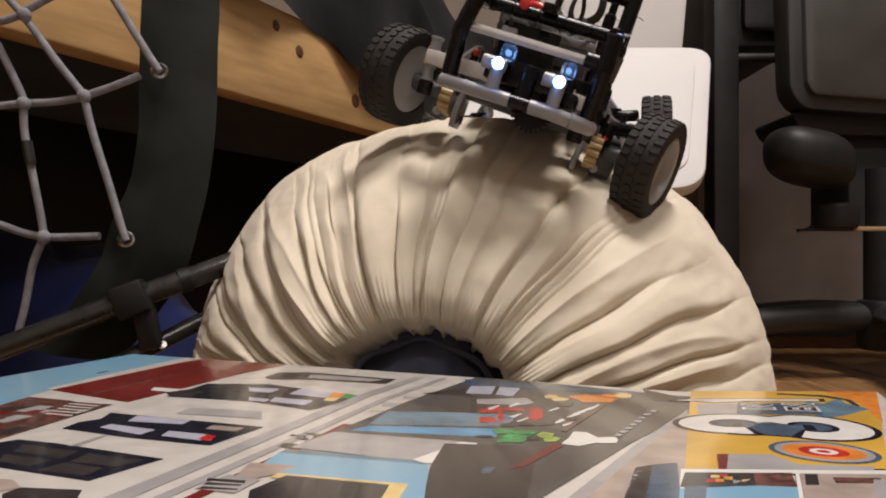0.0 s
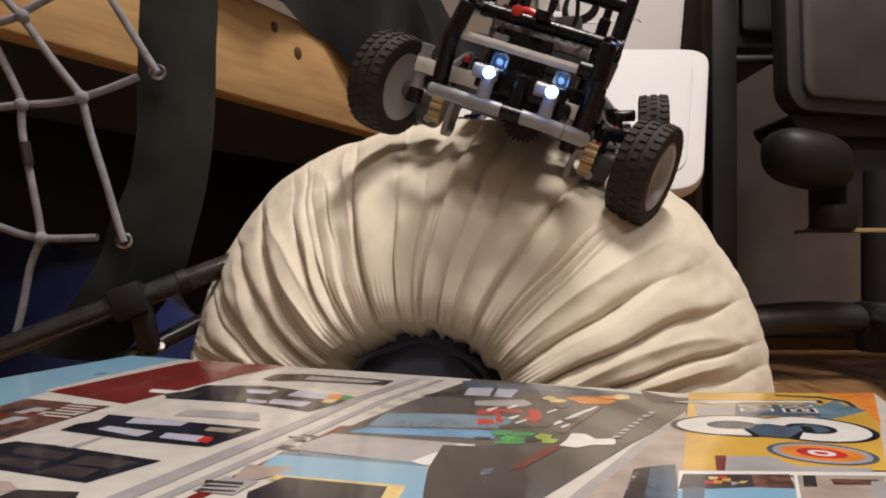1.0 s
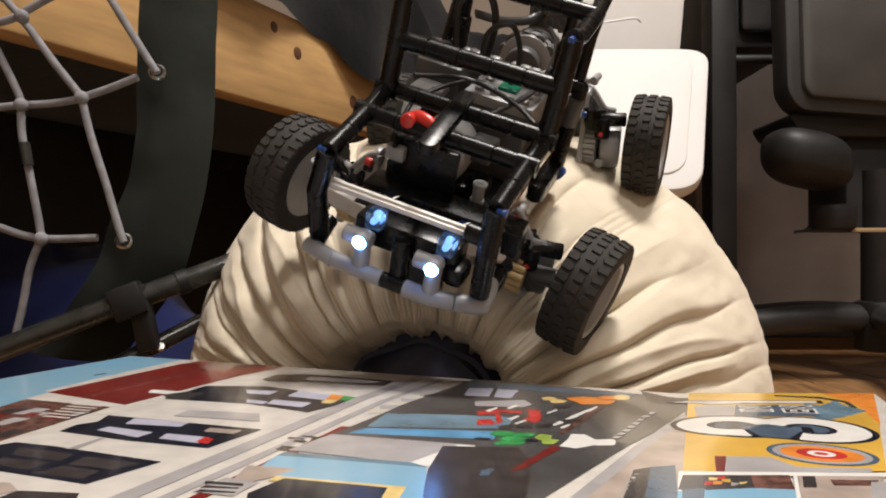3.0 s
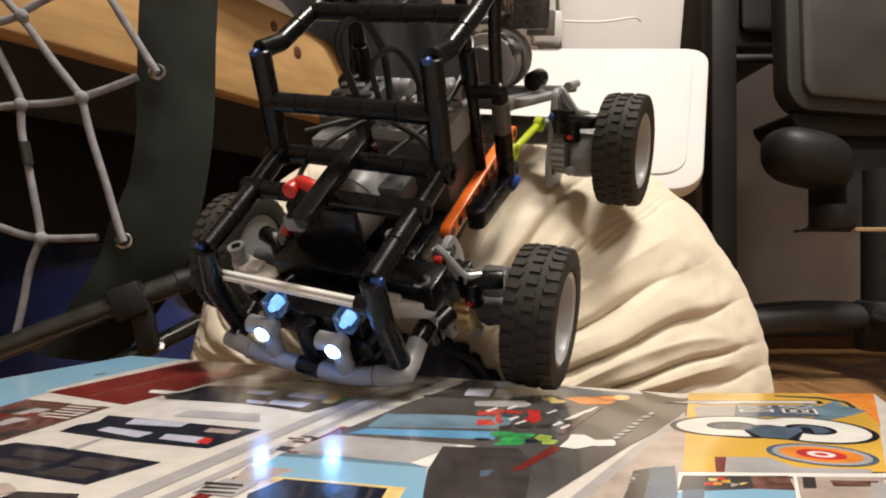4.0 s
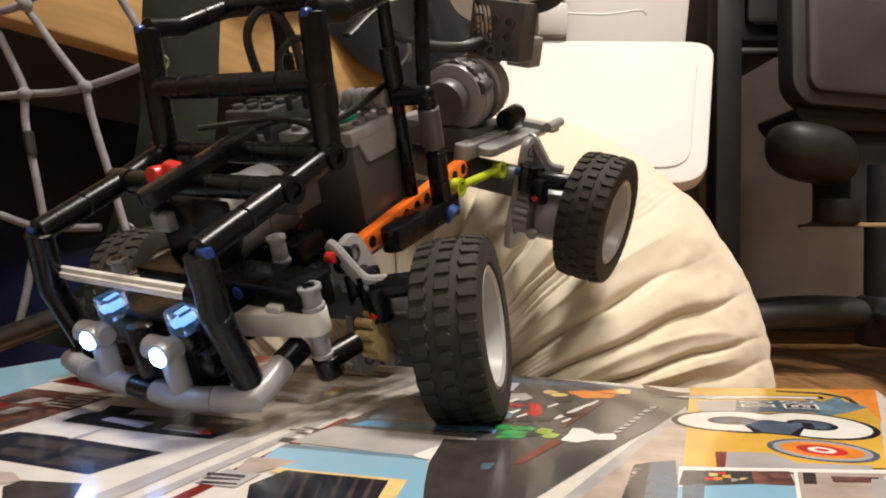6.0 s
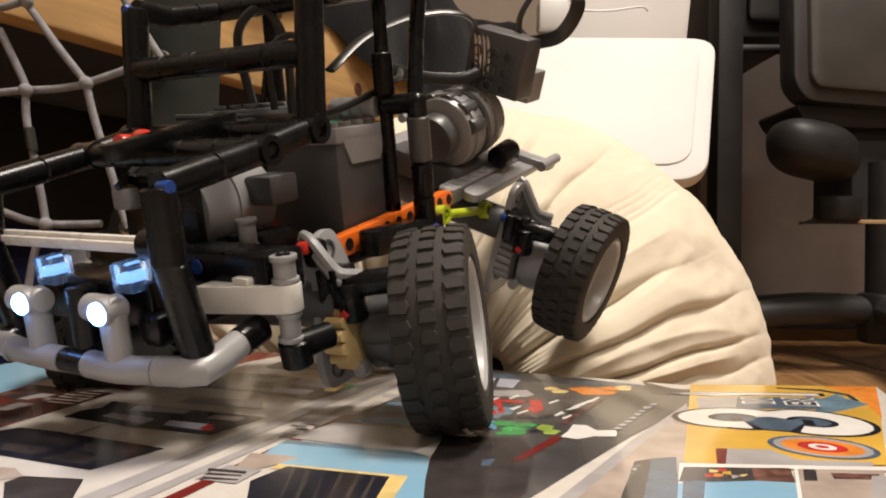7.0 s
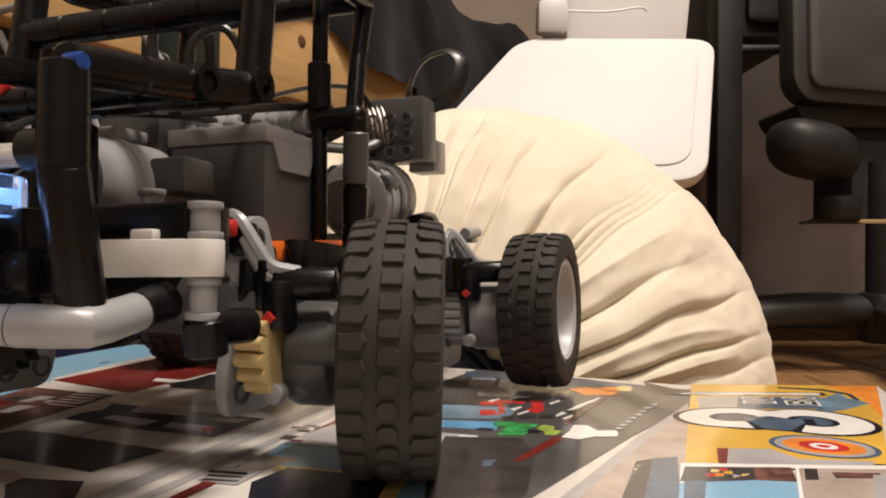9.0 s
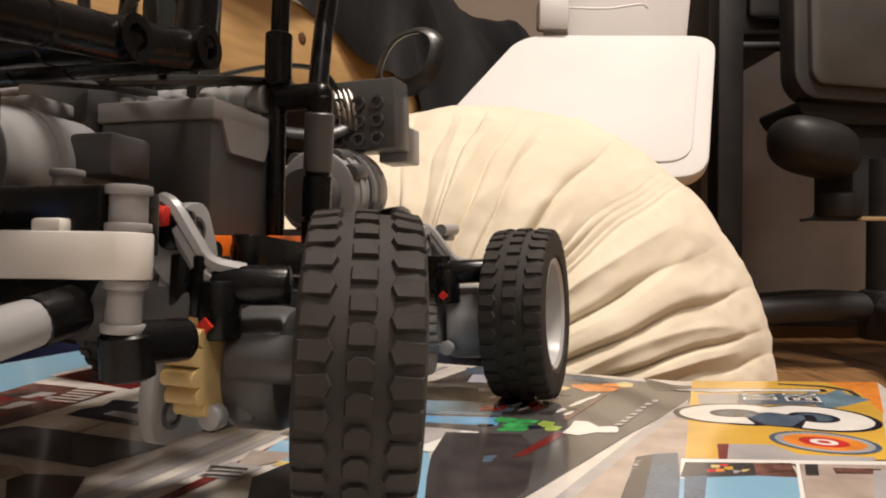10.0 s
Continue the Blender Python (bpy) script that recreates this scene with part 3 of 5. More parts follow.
art("printed_mini_figure", INK_GOLD, [(302, 144), (304, 143), (304, 146), (302, 146)])
art("printed_mini_figure", INK_PALE, [(304, 146), (306, 146), (305, 148), (304, 149)])
art("printed_mini_figure", INK_YELLOW, [(306, 145), (308, 144), (307, 146), (306, 147)])
art("printed_mini_figure", INK_CRIM, [(298, 147), (300, 147), (300, 149), (298, 150)])
art("printed_mini_house", INK_BRICK, [(309, 138), (318, 135), (318, 148), (309, 150)])
art("printed_mini_sky", INK_SKY, [(292, 157), (309, 149), (319, 147), (316, 172), (292, 180)])
art("printed_mini_house", INK_TEAL, [(293, 155), (298, 153), (297, 178), (293, 179)])
art("printed_mini_wall", INK_STONE, [(320, 135), (340, 129), (333, 166), (317, 171)])
art("printed_mini_wall", INK_DARK, [(321, 135), (324, 134), (323, 144), (320, 145)])
art("printed_mini_wall", INK_BRICK, [(327, 136), (338, 133), (337, 138), (327, 141)])
art("printed_mini_frame", INK_WHITE, [(319, 134), (320, 133), (317, 171), (316, 172)])
art("printed_mini_wall", INK_PALE, [(336, 135), (340, 134), (333, 166), (330, 167)])


# ---- round pleated floor cushion behind the box ----
def cushion():
    holder = thing("pouf", Matrix(), "round cream cotton floor cushion with gathered pleats, leaning on the box", "cushion")
    axis = Vector((-0.245, -0.965, 0.10)).normalized()
    side = Vector((0.9692, -0.2461, 0)).normalized()
    up = side.cross(-axis).normalized()
    hole = Vector((-0.0155, 0.372, -0.0265))
    prof = [(0.046, 0.036), (0.0485, 0.019), (0.052, 0.010), (0.058, 0.003), (0.071, 0.0), (0.095, 0.008), (0.12, 0.024), (0.145, 0.048), (0.166, 0.076), (0.183, 0.102), (0.191, 0.126), (0.187, 0.156), (0.166, 0.185), (0.135, 0.22), (0.08, 0.245), (0.02, 0.25)]
    mid = Vector((0, 0, 0.054))
    line = smooth_line([(r, s, 0) for r, s in prof], 9)
    n, count = 1260, 66
    r2 = random.Random(11)
    steps = np.array([r2.choice((0.35, 0.6, 0.9, 1.2, 1.9)) * r2.uniform(0.8, 1.2) for _ in range(count)])
    crease = np.cumsum(steps) * 2 * np.pi / steps.sum() - 1e-6
    puff = np.array([r2.uniform(0.55, 1.25) for _ in range(count)])
    lean = np.array([r2.choice((0.22, 0.3, 0.5, 0.7, 0.78)) + r2.uniform(-0.03, 0.03) for _ in range(count)])
    reach = np.array([r2.uniform(0.125, 0.21) for _ in range(count)])
    ang = np.linspace(0, 2 * np.pi, n, endpoint=False)
    # a slow and a quick waviness round the cushion, for the wandering of the creases
    wob = np.array([noise.noise((2.0 * math.cos(a), 2.0 * math.sin(a), 7)) for a in ang])
    wob2 = np.array([noise.noise((7.0 * math.cos(a), 7.0 * math.sin(a), 3)) for a in ang])
    # its outline is fuller at one shoulder and flat on top
    grow = 0.04 * np.exp(-((ang - radians(140)) / radians(26)) ** 2) + 0.022 * np.exp(-((ang - radians(185)) / radians(25)) ** 2) - 0.012 * np.exp(-((ang - radians(80)) / radians(30)) ** 2)
    verts = []
    for i, p in enumerate(line):
        r, s = p.x, p.y
        d = line[min(i + 1, len(line) - 1)] - line[max(i - 1, 0)]
        ns = d.x / (math.hypot(d.x, d.y) or 1)
        th = (ang + 1.2 * wob * max(0, r - 0.05) + 0.6 * wob2 * max(0, r - 0.07) + 0.006 * math.sin(r * 130)) % (2 * np.pi)
        k = (np.searchsorted(crease, th) - 1) % count
        c0, c1 = crease[k], crease[(k + 1) % count]
        gap = (c1 - c0) % (2 * np.pi)
        u = ((th - c0) % (2 * np.pi)) / gap
        v = np.where(u < lean[k], u / (2 * lean[k]), 0.5 + (u - lean[k]) / (2 * (1 - lean[k])))
        bulge = np.clip(np.sin(np.pi * v), 0, 1) ** 0.58
        tall = np.interp(r, [0.04, 0.05, 0.08, 0.12, 0.165, 0.185], [0.0014, 0.0044, 0.0072, 0.0066, 0.0040, 0.0014]) * np.clip(gap / 0.1, 0.45, 1.35)
        # neighbouring puffs melt into one another past the reach of their crease
        hold = np.clip((reach[k] - r) / 0.035 + 0.35, 0.12, 1) * (1 - u) + np.clip((reach[(k + 1) % count] - r) / 0.035 + 0.35, 0.12, 1) * u
        disp = tall * puff[k] * (bulge * hold + 0.55 * (1 - hold))
        fine = 0.0006 * np.sin(th * 190 + 5 * wob2) * np.interp(r, [0.04, 0.055, 0.085], [1, 0.7, 0])
        back = max(0.0, min(1.0, (0.17 - s) / 0.06)) if r > 0.12 or s < 0.1 else 0.0
        disp = (disp + fine) * back
        for j in range(n):
            c, sn = math.cos(ang[j]), math.sin(ang[j])
            w = noise.noise((2.6 * c, 2.6 * sn, s * 12)) * 0.0045 + noise.noise((8 * c, 8 * sn, s * 30 + r * 25)) * 0.0024 + noise.noise((c * r * 130, sn * r * 130, s * 90)) * 0.0008 + 0.0030 * min(1.0, max(0.0, (0.178 - r) / 0.03)) * max(0.0, 1 - 2.6 * abs(noise.noise((ang[j] * 5.5 + 1.2 * wob[j], r * 9, 4)))) ** 2
            dj = disp[j] + w * min(1, r / 0.1)
            q = hole - up * 0.0085 * max(0.0, 1 - max(0.0, r - 0.05) / 0.09) - axis * (s - dj * abs(ns)) + (side * c + up * sn) * (r * (1 + grow[j] * min(1, max(0, (r - 0.06) / 0.12))) + dj * (1 - abs(ns)))
            q = mid + (q - mid) * 1.05
            if q.z < FLOOR:
                q.z = FLOOR + 0.001
            verts.append(q)
    faces = []
    m = len(line)
    for i in range(m - 1):
        for j in range(n):
            k = (j + 1) % n
            faces.append((i * n + j, i * n + k, (i + 1) * n + k, (i + 1) * n + j))
    faces.append(tuple((m - 1) * n + j for j in range(n)))
    me = bpy.data.meshes.new("cover")
    me.from_pydata(verts, [], faces)
    for p in me.polygons:
        p.use_smooth = True
    me.materials.append(CREAM)
    ob = new("cover", me)
    ob.parent = holder
    ob["label"] = "cream cotton cover gathered into pleats"
    bm = mesh()
    bmesh.ops.create_uvsphere(bm, u_segments=40, v_segments=20, radius=1)
    for v in bm.verts:
        d = v.co.normalized()
        k = 1 + 0.24 * noise.noise(d * 2.6 + Vector((3, 1, 0))) + 0.07 * noise.noise(d * 7)
        v.co = mid + 1.05 * (hole - mid) - up * 0.0085 - axis * 0.034 + side * d.x * 0.062 * k + up * d.y * 0.062 * k + axis * d.z * 0.026 * k
    part("lining", bm, NAVY, holder, "dark navy cotton lining in the gathered opening")
    bm = mesh()
    pts = [mid + 1.05 * (hole - mid) - up * 0.0085 - axis * (0.016 + 0.003 * math.sin(5 * a)) + (side * math.cos(a) + up * math.sin(a)) * (0.0487 + 0.0012 * math.sin(9 * a)) for a in np.linspace(0, 2 * math.pi, 60)]
    hose(bm, pts, 0.0016, 8, 1)
    part("drawstring_hem", bm, NAVY, holder, "dark blue hem of the opening")
    return holder


cushion()


# ---- bed with a pine rail and a dark blanket ----
def bed():
    run = Vector((0.45, 0.893, 0)).normalized()
    out = Vector((run.y, -run.x, 0))
    at = Matrix(((run.x, -out.x, 0, -0.172), (run.y, -out.y, 0, 0.80), (0, 0, 1, 0.218), (0, 0, 0, 1)))
    b = thing("bed", at, "low pine bed frame with a dark blanket over its rail", "bed")
    part("side_rail", block(mesh(), (-0.05, 0.014, 0.05), (1.25, 0.028, 0.104), 0.003), PINE, b, "pale pine side rail with knots")
    for x, z, r in ((-0.012, 0.082, 0.0042), (0.028, 0.064, 0.005), (0.14, 0.03, 0.006), (-0.3, 0.05, 0.006), (0.2, 0.075, 0.004)):
        part("knot", lathe(mesh(), [(r * 1.5, -0.0004), (r * 1.2, 0.0006), (r * 0.5, 0.0009)], pose(x, -0.0002, z, 90, 0, 0), 14), KNOT, b)
    # deck wears the blanket's dark colour to paint in the shade below the rail
    part("slat_deck", block(mesh(), (-0.05, 0.48, 0.02), (1.25, 0.9, 0.02), 0.002), BLANKET, b, "slat deck coloured dark for the shade under the bed")
    # dark sheet added where there is only shade under the bed
    part("under_board", block(mesh(), (-0.1, 0.30, (FLOOR - 0.218) / 2), (1.7, 0.02, 0.215 - FLOOR), 0.002), BLACKPLA, b, "dark sheet standing in for the shade under the bed")
    for x in (-0.62, 0.53):
        part("bed_leg", block(mesh(), (x, 0.06, (FLOOR - 0.218) / 2 ), (0.07, 0.07, 0.218 - FLOOR), 0.004), PINE, b)
    bm = mesh()
    nx, ny = 104, 34
    grid = []
    for i in range(nx + 1):
        row = []
        for j in range(ny + 1):
            x = -0.12 + 1.45 * i / nx
            s = j / ny
            # hangs over the rail's top, heaped above it
            front = -0.012 - 0.02 * noise.noise((x * 5, 0, 2)) - 0.05 * max(0, x - 0.25)
            low = 0.100 - 0.012 * max(0, min(1, x / 0.09)) - 0.03 * max(0, min(1, (x - 0.08) / 0.06)) - 0.16 * max(0, min(1, (x - 0.27) / 0.06)) + 0.004 * noise.noise((x * 30, 1, 0))
            y = front + 0.5 * max(0, s - 0.3) + 0.012 * noise.noise((x * 9, s * 6, 0))
            z = low + (0.24 - low + 0.02) * min(1, s / 0.42) + 0.1 * max(0, s - 0.42) + 0.03 * noise.noise((x * 6, s * 5, 5)) * s * 2 + 0.008 * noise.noise((x * 22, s * 12, 1))
            row.append(bm.verts.new((x, y, z)))
        grid.append(row)
    for i in range(nx):
        for j in range(ny):
            bm.faces.new((grid[i][j], grid[i + 1][j], grid[i + 1][j + 1], grid[i][j + 1]))
    bmesh.ops.solidify(bm, geom=bm.faces[:], thickness=-0.006)
    blanket = part("blanket", bm, BLANKET)
    blanket.matrix_basis = at
    tagged(blanket, "rumpled charcoal blanket heaped over the bed rail", "blanket")
    bm = mesh()
    bmesh.ops.create_uvsphere(bm, u_segments=36, v_segments=18, radius=1)
    for v in bm.verts:
        d = v.co.copy()
        k = 1 + 0.2 * noise.noise(d * 2) + 0.07 * noise.noise(d * 6)
        v.co = Vector((-0.42, 0.78, FLOOR + 0.07)) + Vector((d.x * 0.17, d.y * 0.12, max(d.z, -0.6) * 0.13)) * k
    tagged(part("blue_garment", bm, BLUECLOTH), "crumpled dark blue cloth lying under the bed", "garment")


bed()


# ---- elastic-cord lounge chair ----
def spot(px, py, depth):
    """A place given by its bearing and height from the starting point of the walk."""
    return Vector(((px - 784) / 1318 * depth, depth, 0.054 + (455 - py) / 1318 * depth))


def lounge_chair():
    ch = thing("lounge_chair", pose(-0.2, 0.5, FLOOR), "lounge chair with grey elastic cord net and dark green canvas", "chair")
    inv = ch.matrix_basis.inverted()
    S = lambda x, y, d=0.5: inv @ spot(x, y, d)
    # canvas edge band, curving in at its foot
    left = [(250, -60), (246, 60), (243, 150), (243, 235), (228, 320), (195, 400), (175, 460), (128, 540), (60, 620)]
    right = [(386, -60), (386, 60), (383, 150), (380, 240), (368, 330), (350, 410), (330, 480), (290, 540), (215, 640)]
    a = smooth_line([S(*p, 0.505) for p in left], 6)
    b = smooth_line([S(*p, 0.52) for p in right], 6)
    bm = mesh()
    rows = []
    for p, q in zip(a, b):
        row = []
        for k in range(11):
            t = k / 10
            v = p.lerp(q, t)
            v.y += -0.008 * math.sin(math.pi * t) + 0.003 * noise.noise(v * 30)
            row.append(bm.verts.new(v))
        rows.append(row)
    for r1, r2 in zip(rows, rows[1:]):
        for k in range(10):
            bm.faces.new((r1[k], r1[k + 1], r2[k + 1], r2[k]))
    bmesh.ops.recalc_face_normals(bm, faces=bm.faces[:])
    bmesh.ops.solidify(bm, geom=bm.faces[:], thickness=0.0025)
    band = part("canvas_edge", bm, OLIVE, ch, "dark green canvas edge band")
    for p in ((281, 125), (223, 424)):
        c = S(*p, 0.494)
        m = Matrix.Translation(c) @ pose(0, 0, 0, 78, 0, 12)
        part("grommet", lathe(mesh(), [(0.0052, -0.001), (0.0056, 0.001), (0.0044, 0.0022), (0.0033, 0.001), (0.0033, -0.001)], m, 20, True), STEEL, band, "nickel grommet")
    cords = [
        [(195, -10), (232, 50), (270, 110), (281, 126)], [(96, -12), (60, 8), (40, 24), (60, 55), (100, 110), (140, 160), (147, 170)],
        [(-40, -15), (5, -8), (22, 8), (40, 26)], [(-50, 42), (0, 36), (38, 24)],
        [(147, 170), (200, 152), (246, 133)], [(147, 172), (95, 180), (40, 183)], [(147, 170), (163, 235), (190, 320), (214, 400), (223, 426)],
        [(40, 183), (0, 187), (-60, 192)], [(-8, 75), (12, 115), (36, 165), (40, 183)], [(40, 183), (42, 235), (55, 300), (72, 385), (77, 418)],
        [(77, 420), (40, 412), (0, 398), (-40, 385)], [(77, 420), (120, 420), (176, 418)], [(77, 420), (58, 470), (45, 540), (32, 595)]]
    for k, c in enumerate(cords):
        bm = hose(mesh(), [S(x, y, 0.49 + 0.002 * (k % 3)) for x, y in c], 0.0026, 10, 7)
        part("elastic_cord", bm, ROPE, ch)
    for x, y in ((40, 25), (147, 170), (40, 183), (77, 420)):
        bm = mesh()
        bmesh.ops.create_uvsphere(bm, u_segments=14, v_segments=10, radius=0.0046, matrix=Matrix.Translation(S(x, y, 0.489)))
        part("cord_knot", bm, ROPE, ch)
    sleeve = hose(mesh(), [S(46, 250, 0.488), (S(53, 290, 0.488))], 0.0036, 10, 2)
    part("cord_sleeve", sleeve, TUBE, ch)
    rod_a = hose(mesh(), [S(-120, 668, 0.47), S(0, 618, 0.48), S(225, 533, 0.50), S(375, 478, 0.52), S(455, 447, 0.535)], 0.0075, 18, 8)
    part("frame_tube", rod_a, TUBE, ch, "black steel tube")
    rod_b = hose(mesh(), [S(120, 690, 0.5), S(225, 636, 0.505), S(350, 572, 0.53), S(450, 522, 0.55)], 0.006, 16, 6)
    part("frame_tube", rod_b, TUBE, ch, "black steel tube")
    m, length = aim(S(205, 541, 0.499), S(262, 519, 0.503))
    part("tube_clamp", block(mesh(), (0, 0, 0), (0.021, 0.022, length), 0.002, m), BLACKPLA, ch, "black plastic clamp")
    part("tube_clamp_tail", block(mesh(), (0.0, 0.0, 0), (0.014, 0.01, 0.045), 0.002, Matrix.Translation(S(258, 560, 0.502)) @ pose(0, 0, 0, 0, -12, 0)), BLACKPLA, ch)
    m, length = aim(S(322, 500, 0.512), S(334, 494, 0.514))
    part("tube_collar", rod(mesh(), S(318, 499, 0.511), S(336, 493, 0.514), 0.0085, 18), BLACKPLA, ch)
    part("bolt", rod(mesh(), S(288, 612, 0.506), S(289, 609, 0.503), 0.0025, 12), STEEL, ch)
    for x, d in ((-120, 0.47), (455, 0.535)):
        top = S(x, 668 if x < 0 else 447, d)
        part("foot_tube", hose(mesh(), [top, top + Vector((0.0, 0.03, -0.05)), Vector((top.x, top.y + 0.04, 0.008))], 0.0075, 14, 6), TUBE, ch)


lounge_chair()


# ---- white container with a hanging lid ----
def container():
    c = thing("storage_bin", pose(0.24, 1.0, FLOOR), "white plastic storage bin with its lid hanging open at the front", "bin")
    bm = block(mesh(), (0.005, 0.10, 0.375), (0.205, 0.22, 0.75), 0.012)
    for v in bm.verts:
        k = 0.45 + 0.55 * min(1, max(0, v.co.z / 0.5))
        v.co.x = 0.005 - 0.02 * (1 - k) + (v.co.x - 0.005) * k
    part("bin_body", bm, WHITEPLA, c, "white plastic body tapering to its foot")
    # lid: a rounded slanting panel with a raised rim
    tl, tr = Vector((0.09, 0.90, 0.304)), Vector((0.325, 0.90, 0.304))
    br, bl = Vector((0.258, 0.735, 0.118)), Vector((-0.055, 0.735, 0.118))
    inv = c.matrix_basis.inverted()
    ex = (tr - tl).normalized()
    ey = ((tl + tr) / 2 - (bl + br) / 2)
    ey = (ey - ex * ey.dot(ex)).normalized()
    ez = ex.cross(ey)
    o = (tl + tr + bl + br) / 4
    m = inv @ Matrix(((ex.x, ey.x, ez.x, o.x), (ex.y, ey.y, ez.y, o.y), (ex.z, ey.z, ez.z, o.z), (0, 0, 0, 1)))
    flat = [((p - o).dot(ex), (p - o).dot(ey)) for p in (tl, bl, br, tr)]
    part("lid", slab(mesh(), rounded(flat, 0.035, 8), -0.01, 0.006, m, 0.004), WHITEPLA, c, "white plastic lid with rounded corners")
    centre = Vector(flat[0]).lerp(Vector(flat[2]), 0.5)
    inner = [tuple(Vector(p).lerp(centre, 0.16)) for p in flat]
    part("lid_panel", slab(mesh(), rounded(inner, 0.03, 8), 0.003, 0.0085, m, 0.002), WHITEPLA, c)
    part("hinge_bracket", block(mesh(), (-0.112, -0.10, 0.462), (0.036, 0.03, 0.036), 0.004), WHITEGREY, c, "pale grey hinge bracket")
    part("hinge_arm", block(mesh(), (-0.112, -0.095, 0.54), (0.022, 0.02, 0.12), 0.003), WHITEGREY, c)
    part("hinge_wire", hose(mesh(), [(-0.1, -0.11, 0.468), (-0.05, -0.113, 0.466), (-0.01, -0.113, 0.471), (0.0, -0.112, 0.467)], 0.0014, 8), WHITEGREY, c, "thin grey wire")


container()


# ---- office chair and desk pedestal ----
def office_chair():
    c = thing("office_chair", pose(0.72, 1.1, FLOOR), "black office chair with grey vinyl padding on a star base", "chair")
    inv = c.matrix_basis.inverted()
    S = lambda x, y, d=1.1: inv @ spot(x, y, d)
    ex, ez = Vector((1, 0, 0)), Vector((0, 0, 1))
    F = lambda pts, d: [((S(x, y, d)).x, (S(x, y, d)).z) for x, y in pts]
    up = Matrix(((1, 0, 0, 0), (0, 0, -1, 0), (0, 1, 0, 0), (0, 0, 0, 1)))

    def plate(name, pts, d, thick, material, label="", r=0.02, bevel=0.004):
        o = rounded(F(pts, d), r, 6)
        return part(name, slab(mesh(), o, -(d - 1.1), -(d - 1.1) - thick, up, bevel), material, c, label)

    plate("seat_shell", [(1394, -80), (1400, 160), (1424, 192), (1760, 215), (1760, -80)], 1.08, 0.05, CHAIRFRAME, "charcoal plastic shell")
    plate("seat_pad", [(1424, -80), (1430, 148), (1444, 168), (1740, 190), (1740, -80)], 1.07, 0.02, VINYL, "grey vinyl pad", 0.025, 0.008)
    plate("seat_pan", [(1400, 196), (1420, 232), (1500, 240), (1740, 240), (1740, 200)], 1.1, 0.14, BLACKPLA)
    plate("mechanism", [(1503, 200), (1503, 395), (1470, 405), (1455, 390), (1452, 340), (1740, 340), (1740, 200)][0:3] + [(1720, 405), (1720, 200)], 1.12, 0.12, BLACKPLA, "black tilt mechanism housing", 0.008)
    bm = mesh()
    bmesh.ops.create_uvsphere(bm, u_segments=32, v_segments=20, radius=1)
    for v in bm.verts:
        d = v.co.copy()
        d = Vector([math.copysign(abs(q) ** 0.75, q) for q in d])
        v.co = S(1432, 280, 1.05) + Vector((d.x * 0.058, d.y * 0.05, d.z * 0.040 - 0.012 * d.x))
    part("arm_pad", bm, BLACKPLA, c, "rounded black arm pad")
    part("tilt_knob", rod(mesh(), S(1480, 360, 1.06), S(1480, 405, 1.06), 0.03, 20, bevel=0.006), BLACKPLA, c)
    part("label_strip", block(mesh(), S(1555, 405, 1.06), (0.07, 0.004, 0.006), 0.001), BRASSLAB, c, "tan label strip")
    hub = S(1562, 560, 1.12)
    part("gas_lift", rod(mesh(), hub, S(1562, 300, 1.12), 0.026, 24), BLACKPLA, c)
    part("hub", rod(mesh(), hub + Vector((0, 0, -0.05)), hub + Vector((0, 0, 0.025)), 0.036, 24, bevel=0.006), BLACKPLA, c)
    for k in range(5):
        a = radians(181 + 72 * k)
        tip = hub + Vector((math.cos(a) * 0.27, math.sin(a) * 0.27, -0.018))
        arm = part("base_arm", hose(mesh(), [hub, hub.lerp(tip, 0.5) + Vector((0, 0, 0.006)), tip], 0.021, 14, 5), CHAIRFRAME, c)
        cast = part("caster", rod(mesh(), tip + Vector((-0.02, 0, 0.025 - tip.z)), tip + Vector((-0.004, 0, 0.025 - tip.z)), 0.025, 20, bevel=0.004), BLACKPLA, c, "black twin-wheel caster")
        rod(bm := mesh(), tip + Vector((0.004, 0, 0.025 - tip.z)), tip + Vector((0.02, 0, 0.025 - tip.z)), 0.025, 20, bevel=0.004)
        part("caster_wheel", bm, BLACKPLA, cast)
        part("caster_stem", rod(mesh(), tip + Vector((0, 0, -0.01)), tip + Vector((0, 0, 0.04 - tip.z)), 0.007, 10), BLACKPLA, cast)
    return c


office_chair()


